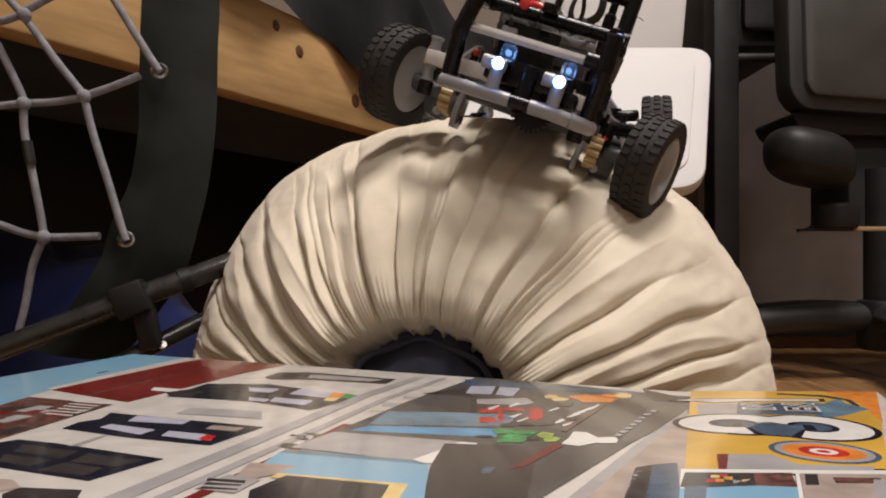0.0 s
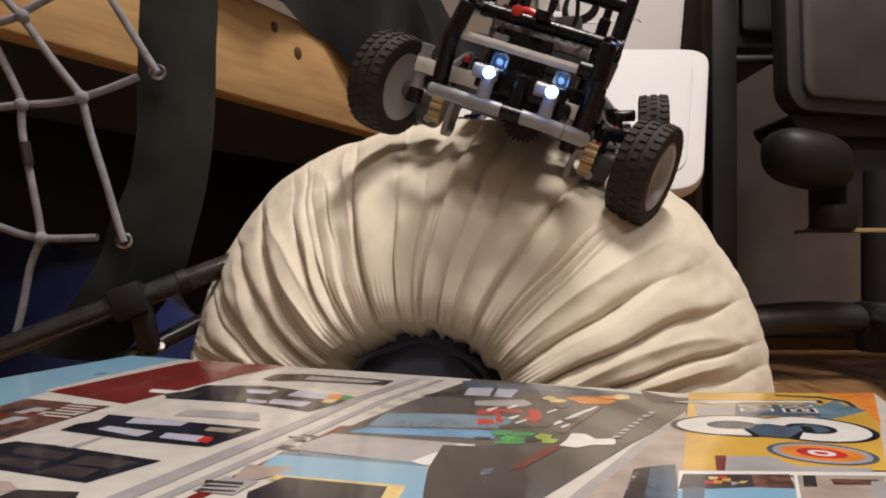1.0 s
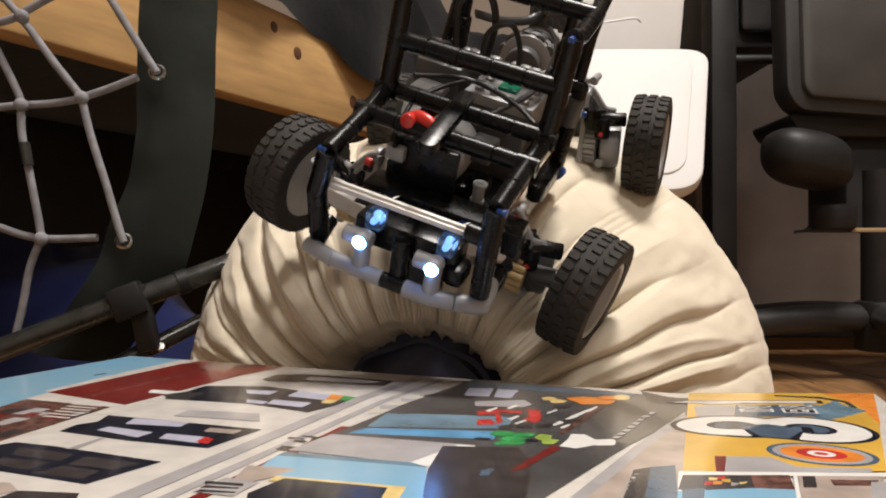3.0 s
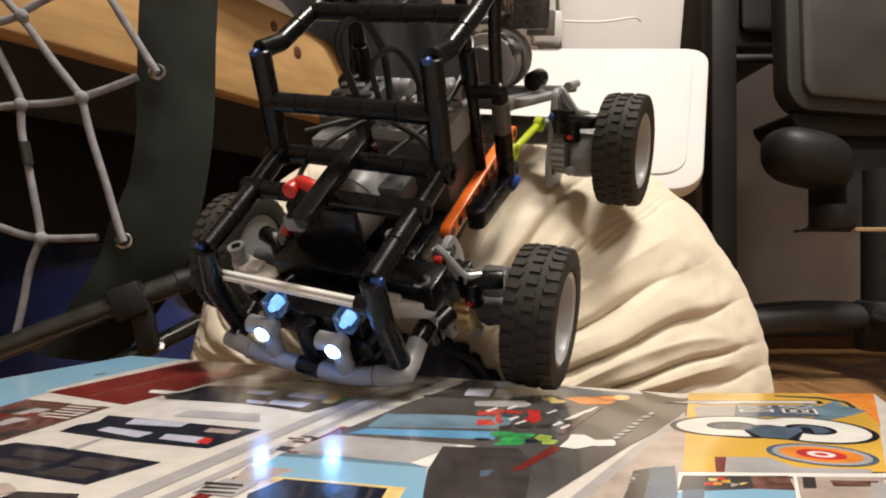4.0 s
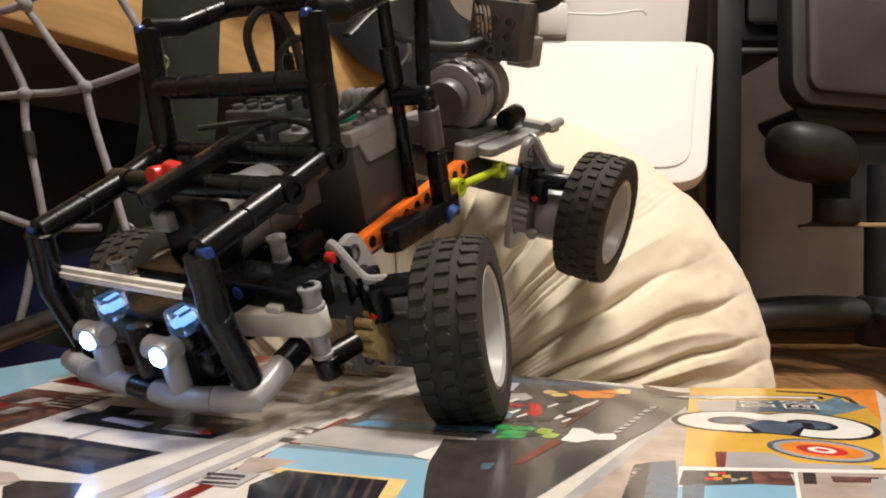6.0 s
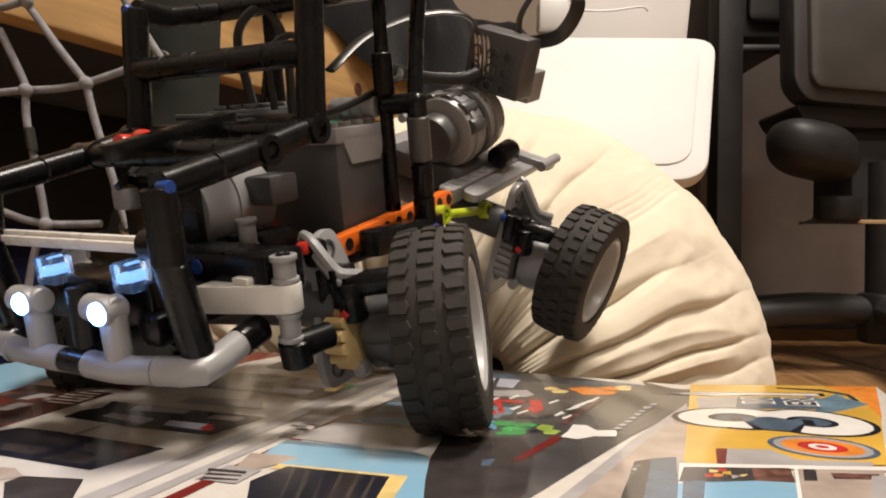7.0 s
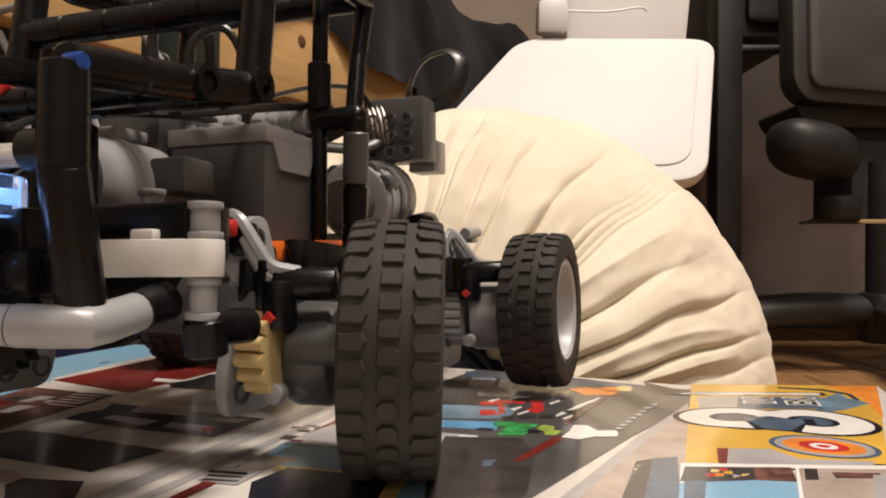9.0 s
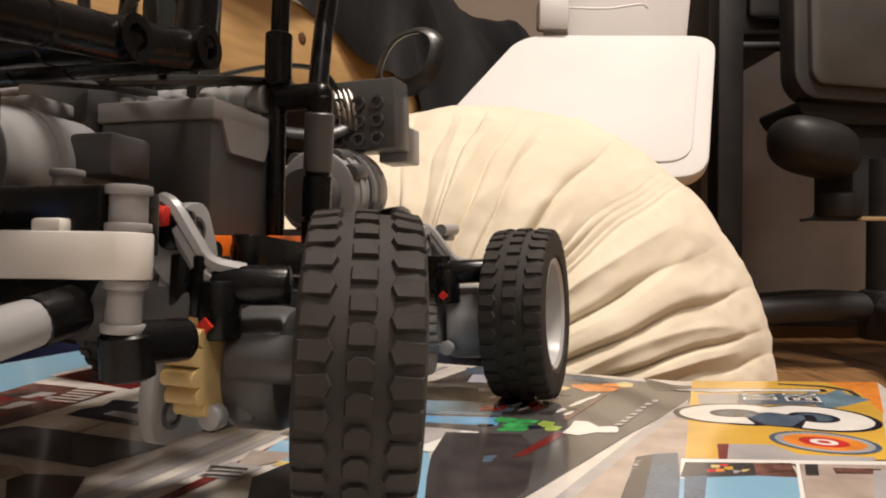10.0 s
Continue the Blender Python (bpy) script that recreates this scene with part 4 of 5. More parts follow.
def desk():
    d = thing("desk", pose(0.7, 1.5, FLOOR), "dark brown desk with drawers and a black steel leg", "desk")
    part("desk_leg", block(mesh(), (-0.247, -0.29, 0.45), (0.041, 0.05, 0.9), 0.004), BLACKPLA, d, "black square steel leg")
    part("back_panel", block(mesh(), (0.32, 0.03, 0.40), (1.0, 0.02, 0.66), 0.003), PANEL, d, "dark brown laminate panel")
    part("lower_rail", block(mesh(), (0.32, 0.005, 0.048), (1.0, 0.05, 0.045), 0.006), BLACKPLA, d)
    part("drawer_case", block(mesh(), (-0.165, -0.13, 0.715), (0.11, 0.3, 0.37), 0.004), BLACKPLA, d, "black drawer case")
    part("drawer_front", block(mesh(), (-0.167, -0.285, 0.72), (0.086, 0.014, 0.33), 0.012), CHAIRFRAME, d, "charcoal drawer front")
    part("drawer_pull", rod(mesh(), (-0.226, -0.29, 0.508), (-0.115, -0.29, 0.508), 0.008, 16), CHAIRFRAME, d, "rounded pull bar")
    part("desk_top", block(mesh(), (0.3, -0.1, 0.905), (1.1, 0.6, 0.03), 0.004), PANEL, d)


desk()


# ---- toy truck of construction bricks (mm; x across, -y forward, z up) ----
def V(x, y, z):
    return Vector((x, y, z)) / 1000


truck = thing("toy_truck", Matrix(), "open-frame black brick-built off-road toy truck with lit lamps", "toy truck")


def tpart(name, bm, material, label="", parent=None):
    up = parent or truck
    if up is not truck and up.parent is not truck:
        up = up.parent
    return part(name, bm, material, up, label)


def tube(name, pts, r=3.7, material=None, label="", rings=True, parent=None):
    """A run of round bricks: a rod with the grooves where pieces join."""
    bm = mesh()
    pts = [V(*p) for p in pts]
    rr = r / 1000
    for p, q in zip(pts, pts[1:]):
        long = (q - p).length
        n = max(1, round(long / 0.016)) if rings else 1
        m = Matrix.Translation(p) @ (q - p).to_track_quat("Z", "Y").to_matrix().to_4x4()
        prof = [(rr * 0.86, 0), (rr, 0.0005)]
        for k in range(1, n):
            h = long * k / n
            prof += [(rr, h - 0.0006), (rr * 0.87, h - 0.0002), (rr * 0.87, h + 0.0002), (rr, h + 0.0006)]
        lathe(bm, prof + [(rr, long - 0.0005), (rr * 0.86, long)], m, 16)
    for p in pts[1:-1]:
        bmesh.ops.create_uvsphere(bm, u_segments=14, v_segments=8, radius=r / 1000, matrix=Matrix.Translation(p))
    return tpart(name, bm, material or LBLACK, label, parent)


def beam(name, p, q, up=(0, 0, 1), w=7.4, h=7.6, material=None, label="", holes=True, parent=None):
    """A studless beam with round ends and its row of holes."""
    p, q = V(*p), V(*q)
    d = (q - p).normalized()
    z = Vector(up)
    z = (z - d * z.dot(d)).normalized()
    y = z.cross(d)
    m = Matrix(((d.x, y.x, z.x, p.x), (d.y, y.y, z.y, p.y), (d.z, y.z, z.z, p.z), (0, 0, 0, 1)))
    L, r = (q - p).length, h / 2000
    out = [(L + r * math.cos(a), r * math.sin(a)) for a in np.linspace(-math.pi / 2, math.pi / 2, 9)]
    out += [(r * math.cos(a), r * math.sin(a)) for a in np.linspace(math.pi / 2, 3 * math.pi / 2, 9)]
    bm = slab(mesh(), out, -w / 2000, w / 2000, m, 0.0004)
    ob = tpart(name, bm, material or LBLACK, label, parent)
    if holes:
        n = max(1, round(L / 0.008))
        hb = mesh()
        for k in range(n + 1):
            for s in (-1, 1):
                lathe(hb, [(0.0031, 0), (0.0031, 0.00035), (0.0024, 0.00035), (0.0024, 0.0001)], m @ Matrix.Translation((L * k / n, 0, s * w / 2000)) @ (Matrix() if s > 0 else Matrix.Rotation(math.pi, 4, "X")), 12, True)
        tpart("hole_rims", hb, material or LBLACK, parent=ob)
    return ob


def pin(name, p, q, r, material, label="", parent=None, cross=False):
    bm = mesh()
    a, b = V(*p), V(*q)
    d = (b - a).normalized()
    rod(bm, a, b, r / 1000, 18, bevel=0.0004)
    for e, s in ((a, 1), (b, -1)):
        rod(bm, e, e + d * 0.0016 * s, r / 1000 * 1.22, 18, bevel=0.0003)
    ob = tpart(name, bm, material, label, parent)
    if cross:
        m = Matrix.Translation(b) @ d.to_track_quat("Z", "Y").to_matrix().to_4x4()
        cb = block(mesh(), (0, 0, 0), (r * 0.0013, r * 0.0005, 0.0006), 0, m)
        block(cb, (0, 0, 0), (r * 0.0005, r * 0.0013, 0.0006), 0, m)
        tpart("axle_hole", cb, LBLACK, parent=ob)
    return ob


# front bumper of light grey round bricks with two lamps
for s, x in ((-1, -13), (1, 20)):
    tube("lamp_arm", [(x, -133, 53), (x, -133, 38)], 3.6, LGREY, "light grey angle brick", rings=False)
    tube("lamp_holder", [(x - 9, -133, 54), (x + (4 if s < 0 else 3), -133, 54)], 3.7, LGREY, rings=False)
    tip = tube("lamp_barrel", [(x, -130, 54), (x, -137, 54)], 3.7, LGREY, rings=False)
    bm = lathe(mesh(), [(0.003, 0), (0.0029, 0.0008), (0.0019, 0.0016), (0.0006, 0.0019)], Matrix.Translation(V(x, -137, 54)) @ pose(0, 0, 0, 90, 0, 0), 18)
    tpart("led", bm, LED, "lit bluish-white lamp", tip)
    cx = x + 2
    cr = tpart("lamp_crystal", block(mesh(), V(cx, -127, 61.5), V(7.6, 7.6, 8.2), 0.0012, Matrix()), CRYSTAL, "clear blue brick")
    tpart("crystal_core", rod(mesh(), V(cx, -130, 61.5), V(cx, -124.5, 61.5), 0.0014, 8), LIT, parent=cr)
    tpart("led_leg", hose(mesh(), [V(cx, -125, 65), V(cx + 3, -121, 69), V(cx + 5, -118, 70)], 0.0003, 6, 4), WIRE, parent=cr)
tpart("bumper_tube", hose(mesh(), [V(-41, -130, 38), V(-27, -133, 38), V(-13, -134, 38), V(-2, -134, 38)], 0.0036, 16, 2), LGREY, "light grey bumper tube")
tube("bumper_joint", [(-2, -134, 38), (9, -134, 38)], 3.5, LBLACK)
tpart("bumper_tube", hose(mesh(), [V(9, -134, 38), V(20, -134, 38), V(30, -130.5, 37.5)], 0.0038, 16, 2), LGREY, "light grey bumper tube")
for bx in (-27,):
    tpart("bumper_collar", rod(mesh(), V(bx - 0.5, -133.4, 38), V(bx + 0.5, -133.4, 38), 0.00385, 16), LGREY)
tpart("bumper_elbow", hose(mesh(), [V(30.5, -130.3, 37.5), V(38, -127.6, 37.2), V(41.6, -125.4, 37.1), V(41.2, -120, 37.6), V(39.5, -110, 39)], 0.004, 16, 1), LGREY, "light grey angular elbow of the bumper")
tube("bumper_end", [(39.5, -110, 39), (40, -101, 41)], 4.3, LBLACK)
tube("bumper_stay", [(4, -130, 38), (3, -129, 58)], 4.4, LBLACK, "black bumper stay")
tube("bumper_stay", [(-38, -130, 38), (-40, -112, 42)], 3.8, LBLACK)
tpart("bumper_block", block(mesh(), V(3, -119, 53), V(48, 14, 13), 0.001), LBLACK, "black brick block behind the lamps")
tpart("bumper_socket", block(mesh(), V(27, -122, 47), V(9, 14, 9), 0.0025), LBLACK)
for x in (-40, 40):
    tube("front_post", [(38.7 if x > 0 else -35.8, -128, 85), (x * 0.98, -128.5, 66), (x * 0.97, -123.5, 41)], 4.5, LBLACK, "black upright post", rings=False)
tpart("cross_axle", block(mesh(), V(-5, -125, 69.5), V(68, 4.6, 1.9), 0.0004), LWHITE, "pale grey cross axle")
tpart("cross_axle_web", block(mesh(), V(-5, -125, 69.5), V(68, 1.9, 4.6), 0.0004), LWHITE)
tube("axle_joiner", [(28, -125.5, 70), (39, -126, 70)], 4.2, LBLACK)
rack = tpart("steering_rack", block(mesh(), V(0, -106, 51), V(44, 7, 7.5), 0.001), LBLACK, "sliding steering rack")
for s in (-1, 1):
    beam("steering_beam", (s * 14, -107, 50), (s * 45.8, -99, 50), w=8.0, h=9, material=LWHITE, label="white round-ended beam", holes=False, parent=rack)
    pin("pivot_pin", (s * 46.2, -99, 54), (s * 46.2, -99, 62), 3.2, LGREY, "light grey pin", cross=True, parent=rack)
    pin("pivot_pin", (s * 46, -99, 46), (s * 45.5, -98.8, 37), 3.0, LGREY, "light grey pin", parent=rack)
    tube("pivot_joint", [(s * 45.5, -98, 37), (s * 45.5, -97, 29)], 4.6, LBLACK, rings=False, parent=rack)
    tube("pivot_arm", [(s * 46, -98, 35), (s * 49, -86, 35)], 4.0, LBLACK, rings=False, parent=rack)
    tpart("beam_socket", block(mesh(), V(s * 35, -102, 55), V(6, 7, 2.4), 0.0006), LWHITE, parent=rack)
tpart("axle_block", block(mesh(), V(8, -95, 56), V(76, 16, 12), 0.001), LBLACK, "black brick block")
tube("pin_hole_ring", [(20, -104, 58), (20, -103.2, 58)], 2.3, LBLUE, rings=False)

# hood frame, windscreen frame and roof frame
for s, x0, nose in ((-1, -38, -35.8), (1, 40.2, 38.8)):
    tube("hood_rail", [(nose, -128, 85), (x0 - s, -92, 90), (x0, -70, 94.3)], 4.1, LBLACK, "black hood rail")
    tpart("rail_ring", lathe(mesh(), [(0.0044, -0.0047), (0.0044, 0.0047), (0.0026, 0.0047), (0.0026, -0.0047)], Matrix.Translation(V(x0 - s, -92, 90)) @ pose(0, 0, 0, 0, 90, 0), 20, True), LBLACK)
    tpart("rail_end", lathe(mesh(), [(0.0045, -0.0047), (0.0045, 0.0047), (0.0026, 0.0047), (0.0026, -0.0047)], Matrix.Translation(V(x0, -71, 94.2)) @ pose(0, 0, 0, 0, 90, 0), 20, True), LBLACK)
    tube("hood_pin", [(nose + 0.3 * s, -128, 85), (nose + 4.4 * s, -128, 85)], 1.8, LBLUE, rings=False)
    tube("windscreen_post", [(x0, -70, 94.3), (x0, -67, 117), (x0 - 0.6, -63.5, 138)], 4.5, LBLACK, "black windscreen post")
    tube("roof_rail", [(x0 - 0.6, -63.5, 138), (x0, -50, 136), (x0, -24, 139.3), (x0 - 2 * s, 4, 143)], 3.9, LBLACK, "black roof rail")
    tube("roof_pin", [(x0 - 0.6, -65, 138), (x0 - 0.6, -68.1, 138)], 1.7, LBLUE, rings=False)
    tube("rear_stay", [(x0 - 2 * s, 4, 143), (x0 - 3 * s, 0, 122), (x0 - 2 * s, -6, 99)], 3.0, LBLACK, "black rear stay")
tube("hood_cross", [(-37, -92, 90), (39.5, -92, 90)], 3.9, LBLACK, "black cross tube")
tube("hood_cross", [(-38, -69, 94), (40, -69, 94)], 3.9, LBLACK, "black cross tube")
tube("screen_cross", [(-38, -67, 117), (40, -67, 117)], 4.2, LBLACK, "black cross tube")
tube("roof_cross", [(-38, -24, 139.3), (40, -24, 139.3)], 4.0, LBLACK, "black cross tube")
tube("roof_cross", [(-36, 4, 143), (38, 4, 143)], 3.9, LBLACK, "black cross tube")
beam("hood_centre", (-1.5, -64, 98), (0, -109, 92.5), w=5, h=8.2, material=LBLACK, label="black centre beam of the hood", holes=False)
tpart("red_connector", hose(mesh(), [V(-17, -88, 92), V(-13, -90, 94.5), V(-8, -91.5, 94.5), V(-4, -92, 93)], 0.003, 14, 6), LRED, "bright red connector")
tpart("red_connector_arm", rod(mesh(), V(-16, -91, 93), V(-16, -96, 93.5), 0.0033, 16, bevel=0.0005), LRED)

# battery box, tapering to its foot, under a studded lid
bm = block(mesh(), V(7.5, -22, 67), V(34.5, 34, 40), 0.0012)
for v in bm.verts:
    k = 1 - 0.05 * (0.087 - v.co.z) / 0.04
    v.co.x, v.co.y = 0.0075 + (v.co.x - 0.0075) * k, -0.022 + (v.co.y + 0.022) * k
batt = tpart("battery_box", bm, LDARK, "dark grey battery box")
tpart("battery_lid", block(mesh(), V(7.5, -22, 89.5), V(36, 35, 5.6), 0.0007), LGREY, "light grey studded lid", batt)
side_face = Matrix(((0, 0, 0.001, 0), (0.001, 0, 0, 0), (0, 0.001, 0, 0), (0, 0, 0, 1)))
tpart("battery_notch", slab(mesh(), rounded([(-13, 1), (-8.5, -8), (9.5, -8), (14, 1)], 0.8, 3), -0.5, 0.6, Matrix.Translation(V(25.0, -23, 87)) @ side_face), LGREY, parent=batt)
for i in range(4):
    for j in range(4):
        if 1 <= j <= 2 and i in (1, 2):
            continue
        tpart("stud", rod(mesh(), V(-4.5 + 8 * i, -34 + 8 * j, 92), V(-4.5 + 8 * i, -34 + 8 * j, 94.2), 0.0024, 14, bevel=0.0003), LGREY, parent=batt)
tpart("green_button", block(mesh(), V(7.5, -22, 93), V(10, 9, 2), 0.0006), LGREEN, "green power button", batt)

# second studded unit beside the battery box
unit = tpart("studded_unit", block(mesh(), V(-26, -22, 93), V(24, 34, 16), 0.001), LDARK, "dark grey studded brick")
for i in range(3):
    for j in range(4):
        tpart("stud", rod(mesh(), V(-34 + 8 * i, -34 + 8 * j, 101), V(-34 + 8 * i, -34 + 8 * j, 102.8), 0.0024, 14, bevel=0.0003), LGREY if (i, j) == (1, 2) else LDARK, parent=unit)
tpart("grey_plate", block(mesh(), V(-26, -46, 90), V(16, 14, 4), 0.0008), LGREY, parent=unit)

# motors
m1 = tpart("drive_motor", rod(mesh(), V(-8, -84, 70), V(-8, -52, 70), 0.0145, 32, bevel=0.001), LGREY, "light grey round motor")
tpart("motor_face", rod(mesh(), V(-8, -86, 70), V(-8, -84, 70), 0.0125, 28, bevel=0.001), LDARK, parent=m1)
tpart("motor_band", rod(mesh(), V(-8, -70, 70), V(-8, -66, 70), 0.0151, 32), LGREY, parent=m1)
tpart("motor_foot", block(mesh(), V(10, -58, 74), V(12, 14, 10), 0.0012), LDARK, parent=m1)
tpart("motor_shield", block(mesh(), V(-8, -89.5, 70), V(34, 4, 27), 0.0015), LBLACK, "black plate before the motor", m1)
tpart("shield_brick", block(mesh(), V(-20, -93, 76), V(9, 5, 7), 0.001), LGREY, parent=m1)
tpart("motor_shaft", rod(mesh(), V(-8, -92, 70), V(-8, -86, 70), 0.0024, 10), LBLACK, parent=m1)
pin("grey_bush", (18, -80, 58), (18, -80, 68), 2.8, LGREY)
rear = tpart("rear_axle", rod(mesh(), V(-46, 70, 39), V(46, 70, 39), 0.008, 18, bevel=0.001), LDARK, "articulated rear axle")
m2 = tpart("rear_motor", rod(mesh(), V(6, 56, 76), V(6, 88, 80), 0.0165, 32, bevel=0.0015), LGREY, "light grey round motor", rear)
for dy in (0, 9, 18):
    rod(bm := mesh(), V(6, 60 + dy, 76.5 + dy / 8), V(6, 63 + dy, 76.875 + dy / 8), 0.0174, 32)
    tpart("motor_band", bm, LDARK if dy == 9 else LGREY, parent=m2)
for k in range(5):
    a = 0.5 + k * 0.55
    tpart("motor_lug", rod(mesh(), V(6 + 16 * math.cos(a), 56, 76 + 15 * math.sin(a)), V(6 + 16 * math.cos(a), 66, 77 + 15 * math.sin(a)), 0.0036, 12, bevel=0.0006), LDARK, parent=m2)
tpart("motor_nose", rod(mesh(), V(6, 48, 74), V(6, 56, 76), 0.011, 24, bevel=0.001), LDARK, parent=m2)
tpart("rear_case", block(mesh(), V(0, 74, 57), V(40, 44, 12), 0.0015), LDARK, "dark grey rear gearbox", rear)
tpart("rear_socket", rod(mesh(), V(26, 78, 66), V(26, 92, 68), 0.0055, 16, bevel=0.0008), LBLACK, parent=rear)

# receiver box with its looped ribbon cables
rec = tpart("receiver_box", block(mesh(), V(16, 84, 109), V(29, 16, 28), 0.001), LDARK, "dark grey receiver brick with looped cables", rear)
tpart("receiver_lid", block(mesh(), V(23, 99, 99), V(13, 15, 15), 0.001), LGREY, "light grey plate", rec)
tpart("receiver_post", rod(mesh(), V(4, 84, 78), V(4, 84, 92), 0.004, 12), LBLACK, parent=rec)
for i in range(3):
    for j in range(3):
        tpart("stud", lathe(mesh(), [(0.0028, 0), (0.0028, 0.0016), (0.0018, 0.0016), (0.0018, 0.0003)], Matrix.Translation(V(7 + 8 * i, 76, 99 + 7.2 * j)) @ pose(0, 0, 0, 90, 0, 0), 14, True), LDARK, parent=rec)
tpart("cable_loop", hose(mesh(), [V(20, 90, 118), V(17, 92, 130), V(22, 96, 143), V(34, 97, 147), V(42, 95, 140), V(38, 92, 126), V(24, 90, 119)], 0.0036, 10, 8, 0.28), CABLE, "flat black ribbon cable", rec)
tpart("cable_loop", hose(mesh(), [V(6, 80, 116), V(0, 72, 127), V(-12, 56, 126), V(-22, 30, 116), V(-20, 4, 104)], 0.0026, 10, 8, 0.4), CABLE, "flat black ribbon cable", rec)
cl = tpart("cable_clip", block(mesh(), V(11, 78, 113), V(9, 3, 13), 0.0008, Matrix()), LDARK, "grey cable end", rec)
for k in range(4):
    tpart("wire", hose(mesh(), [V(7 + 2.2 * k, 76.5, 103), V(6.5 + 2.2 * k, 75, 112), V(3 + 2.2 * k, 77, 121)], 0.0008, 6, 4), WIRE, parent=cl)
tpart("front_cable_band", hose(mesh(), [V(10, 76, 104), V(4, 66, 100), V(-8, 50, 100), V(-20, 36, 104)], 0.003, 10, 8, 0.4), CABLE, parent=cl)
for pts, r in (([(-30, -60, 100), (-10, -40, 98), (16, -48, 97), (32, -60, 95)], 1.2), ([(10, -60, 92), (22, -30, 99), (20, 10, 108), (10, 30, 112)], 1.4), ([(-20, -96, 80), (-24, -70, 92), (-10, -40, 97), (4, -34, 95)], 1.2),
               ([(-20, -30, 100), (-24, -30, 128), (-14, -26, 138), (-6, -24, 124), (-8, -22, 98)], 1.8), ([(-6, -34, 100), (-6, -34, 120), (4, -30, 126), (10, -26, 112), (8, -24, 96)], 1.4)):
    tpart("cable", hose(mesh(), [V(*p) for p in pts], r / 1000, 8, 8), CABLE, "black cable")

# chassis, side beams and uprights
tpart("chassis", block(mesh(), V(0, -38, 46), V(44, 134, 10), 0.0015), LBLACK, "black chassis of beams")
for s in (-1, 1):
    beam("orange_beam", (s * 29, -54, 52), (s * 27, 30, 56), up=(1, 0, 0), w=5, h=7.6, material=LORANGE, label="orange side beam", holes=False)
    for k in range(11):
        # flat dark discs drawn for the shaded holes of the beam
        tpart("beam_hole", rod(mesh(), V(s * (31.45 - 0.2 * k), -54 + 8.4 * k, 52 + 0.4 * k), V(s * (31.6 - 0.2 * k), -54 + 8.4 * k, 52 + 0.4 * k), 0.0024, 12), HOLE)
    beam("sill_beam", (s * 37, -40, 52), (s * 37, 2, 50), up=(0, 0, 1), w=9, h=9, material=LBLACK, holes=False)
    tube("side_upright", [(s * 37.5, -4, 50), (s * 38.5, -5, 76)], 4.3, LBLACK, "black upright with ribbed joints")
    tube("side_upright", [(s * 38.5, -5, 76), (s * 40.5, -8.5, 99), (s * 27, -9, 98.5)], 3.8, LBLACK, "black upright with ribbed joints", rings=False)
    tube("grey_sleeve", [(s * 38.6, -5.2, 77), (s * 40.2, -8, 94)], 4.3, LDARK, rings=False)
    tube("tall_rod", [(s * 27, -9, 46), (s * 27, -9, 108), (s * 27, -7, 160)], 2.7, LBLACK, "tall black rod", rings=False)
    tube("rod_collar", [(s * 27, -9, 102), (s * 27, -9, 118)], 4.0, LBLACK)
    bush = mesh()
    for k in range(4):
        rod(bush, V(s * (24 - 5.4 * k), -10, 98.5), V(s * (19.4 - 5.4 * k), -10, 98.5), 0.0042, 18, bevel=0.0007)
    rod(bush, V(s * 24, -10, 98.5), V(s * 3, -10, 98.5), 0.0035, 16)
    tpart("grey_cross_bush", bush, LGREY, "light grey ribbed bushes")
    tube("upright_foot", [(s * 37.5, -4, 50), (s * 42, -3, 46.5)], 4.3, LBLUE if s > 0 else LBLACK, rings=False)
    tube("lime_link", [(s * 31.5, 19.5, 51), (s * 31.5, 59.5, 46)], 2.0, LLIME, "lime green link", rings=False)
    for y, z in ((19.5, 51), (59.5, 46)):
        tpart("link_eye", lathe(mesh(), [(0.0042, -0.002), (0.0042, 0.002), (0.0025, 0.002), (0.0025, -0.002)], Matrix.Translation(V(s * 32, y, z)) @ pose(0, 0, 0, 0, 90, 0), 18, True), LLIME)
    beam("rear_beam", (s * 22, 42, 55), (s * 22, 112, 57), up=(0, 0, 1), w=7.4, h=7.6, material=LGREY, label="light grey rear beam", parent=rear)
    beam("rear_beam", (s * 31, 50, 56), (s * 31, 112, 58), up=(0, 0, 1), w=4, h=9, material=LGREY, label="light grey rear beam", holes=False, parent=rear)
    tpart("rear_plate", block(mesh(), V(s * 30, 108, 61), V(26, 9, 4), 0.001), LGREY, parent=rear)
    tpart("rear_plate_rod", rod(mesh(), V(s * 42, 96, 63), V(s * 42, 114, 64), 0.0025, 12), LGREY, parent=rear)
for x in range(-14, 16, 7):
    tpart("gearbox_brick", block(mesh(), V(x, -70 + (x % 3) * 3, 55), V(6.6, 18, 12), 0.001), LBLACK)
tpart("gear", slab(mesh(), [((11.4 if k % 4 < 2 else 9.8) * math.cos(2 * math.pi * k / 96), (11.4 if k % 4 < 2 else 9.8) * math.sin(2 * math.pi * k / 96)) for k in range(96)], -2, 2, Matrix.Translation(V(9, -116, 37)) @ Matrix.Diagonal((0.001, 0.001, 0.001, 1)) @ pose(0, 0, 0, 90, 0, 12)), LBLACK, "black gear")


# portal axle ends: housings, gears, arms
front_axle = tpart("front_axle", rod(mesh(), V(-46, -69, 39), V(46, -69, 39), 0.008, 18, bevel=0.001), LDARK, "dark grey front axle tube")


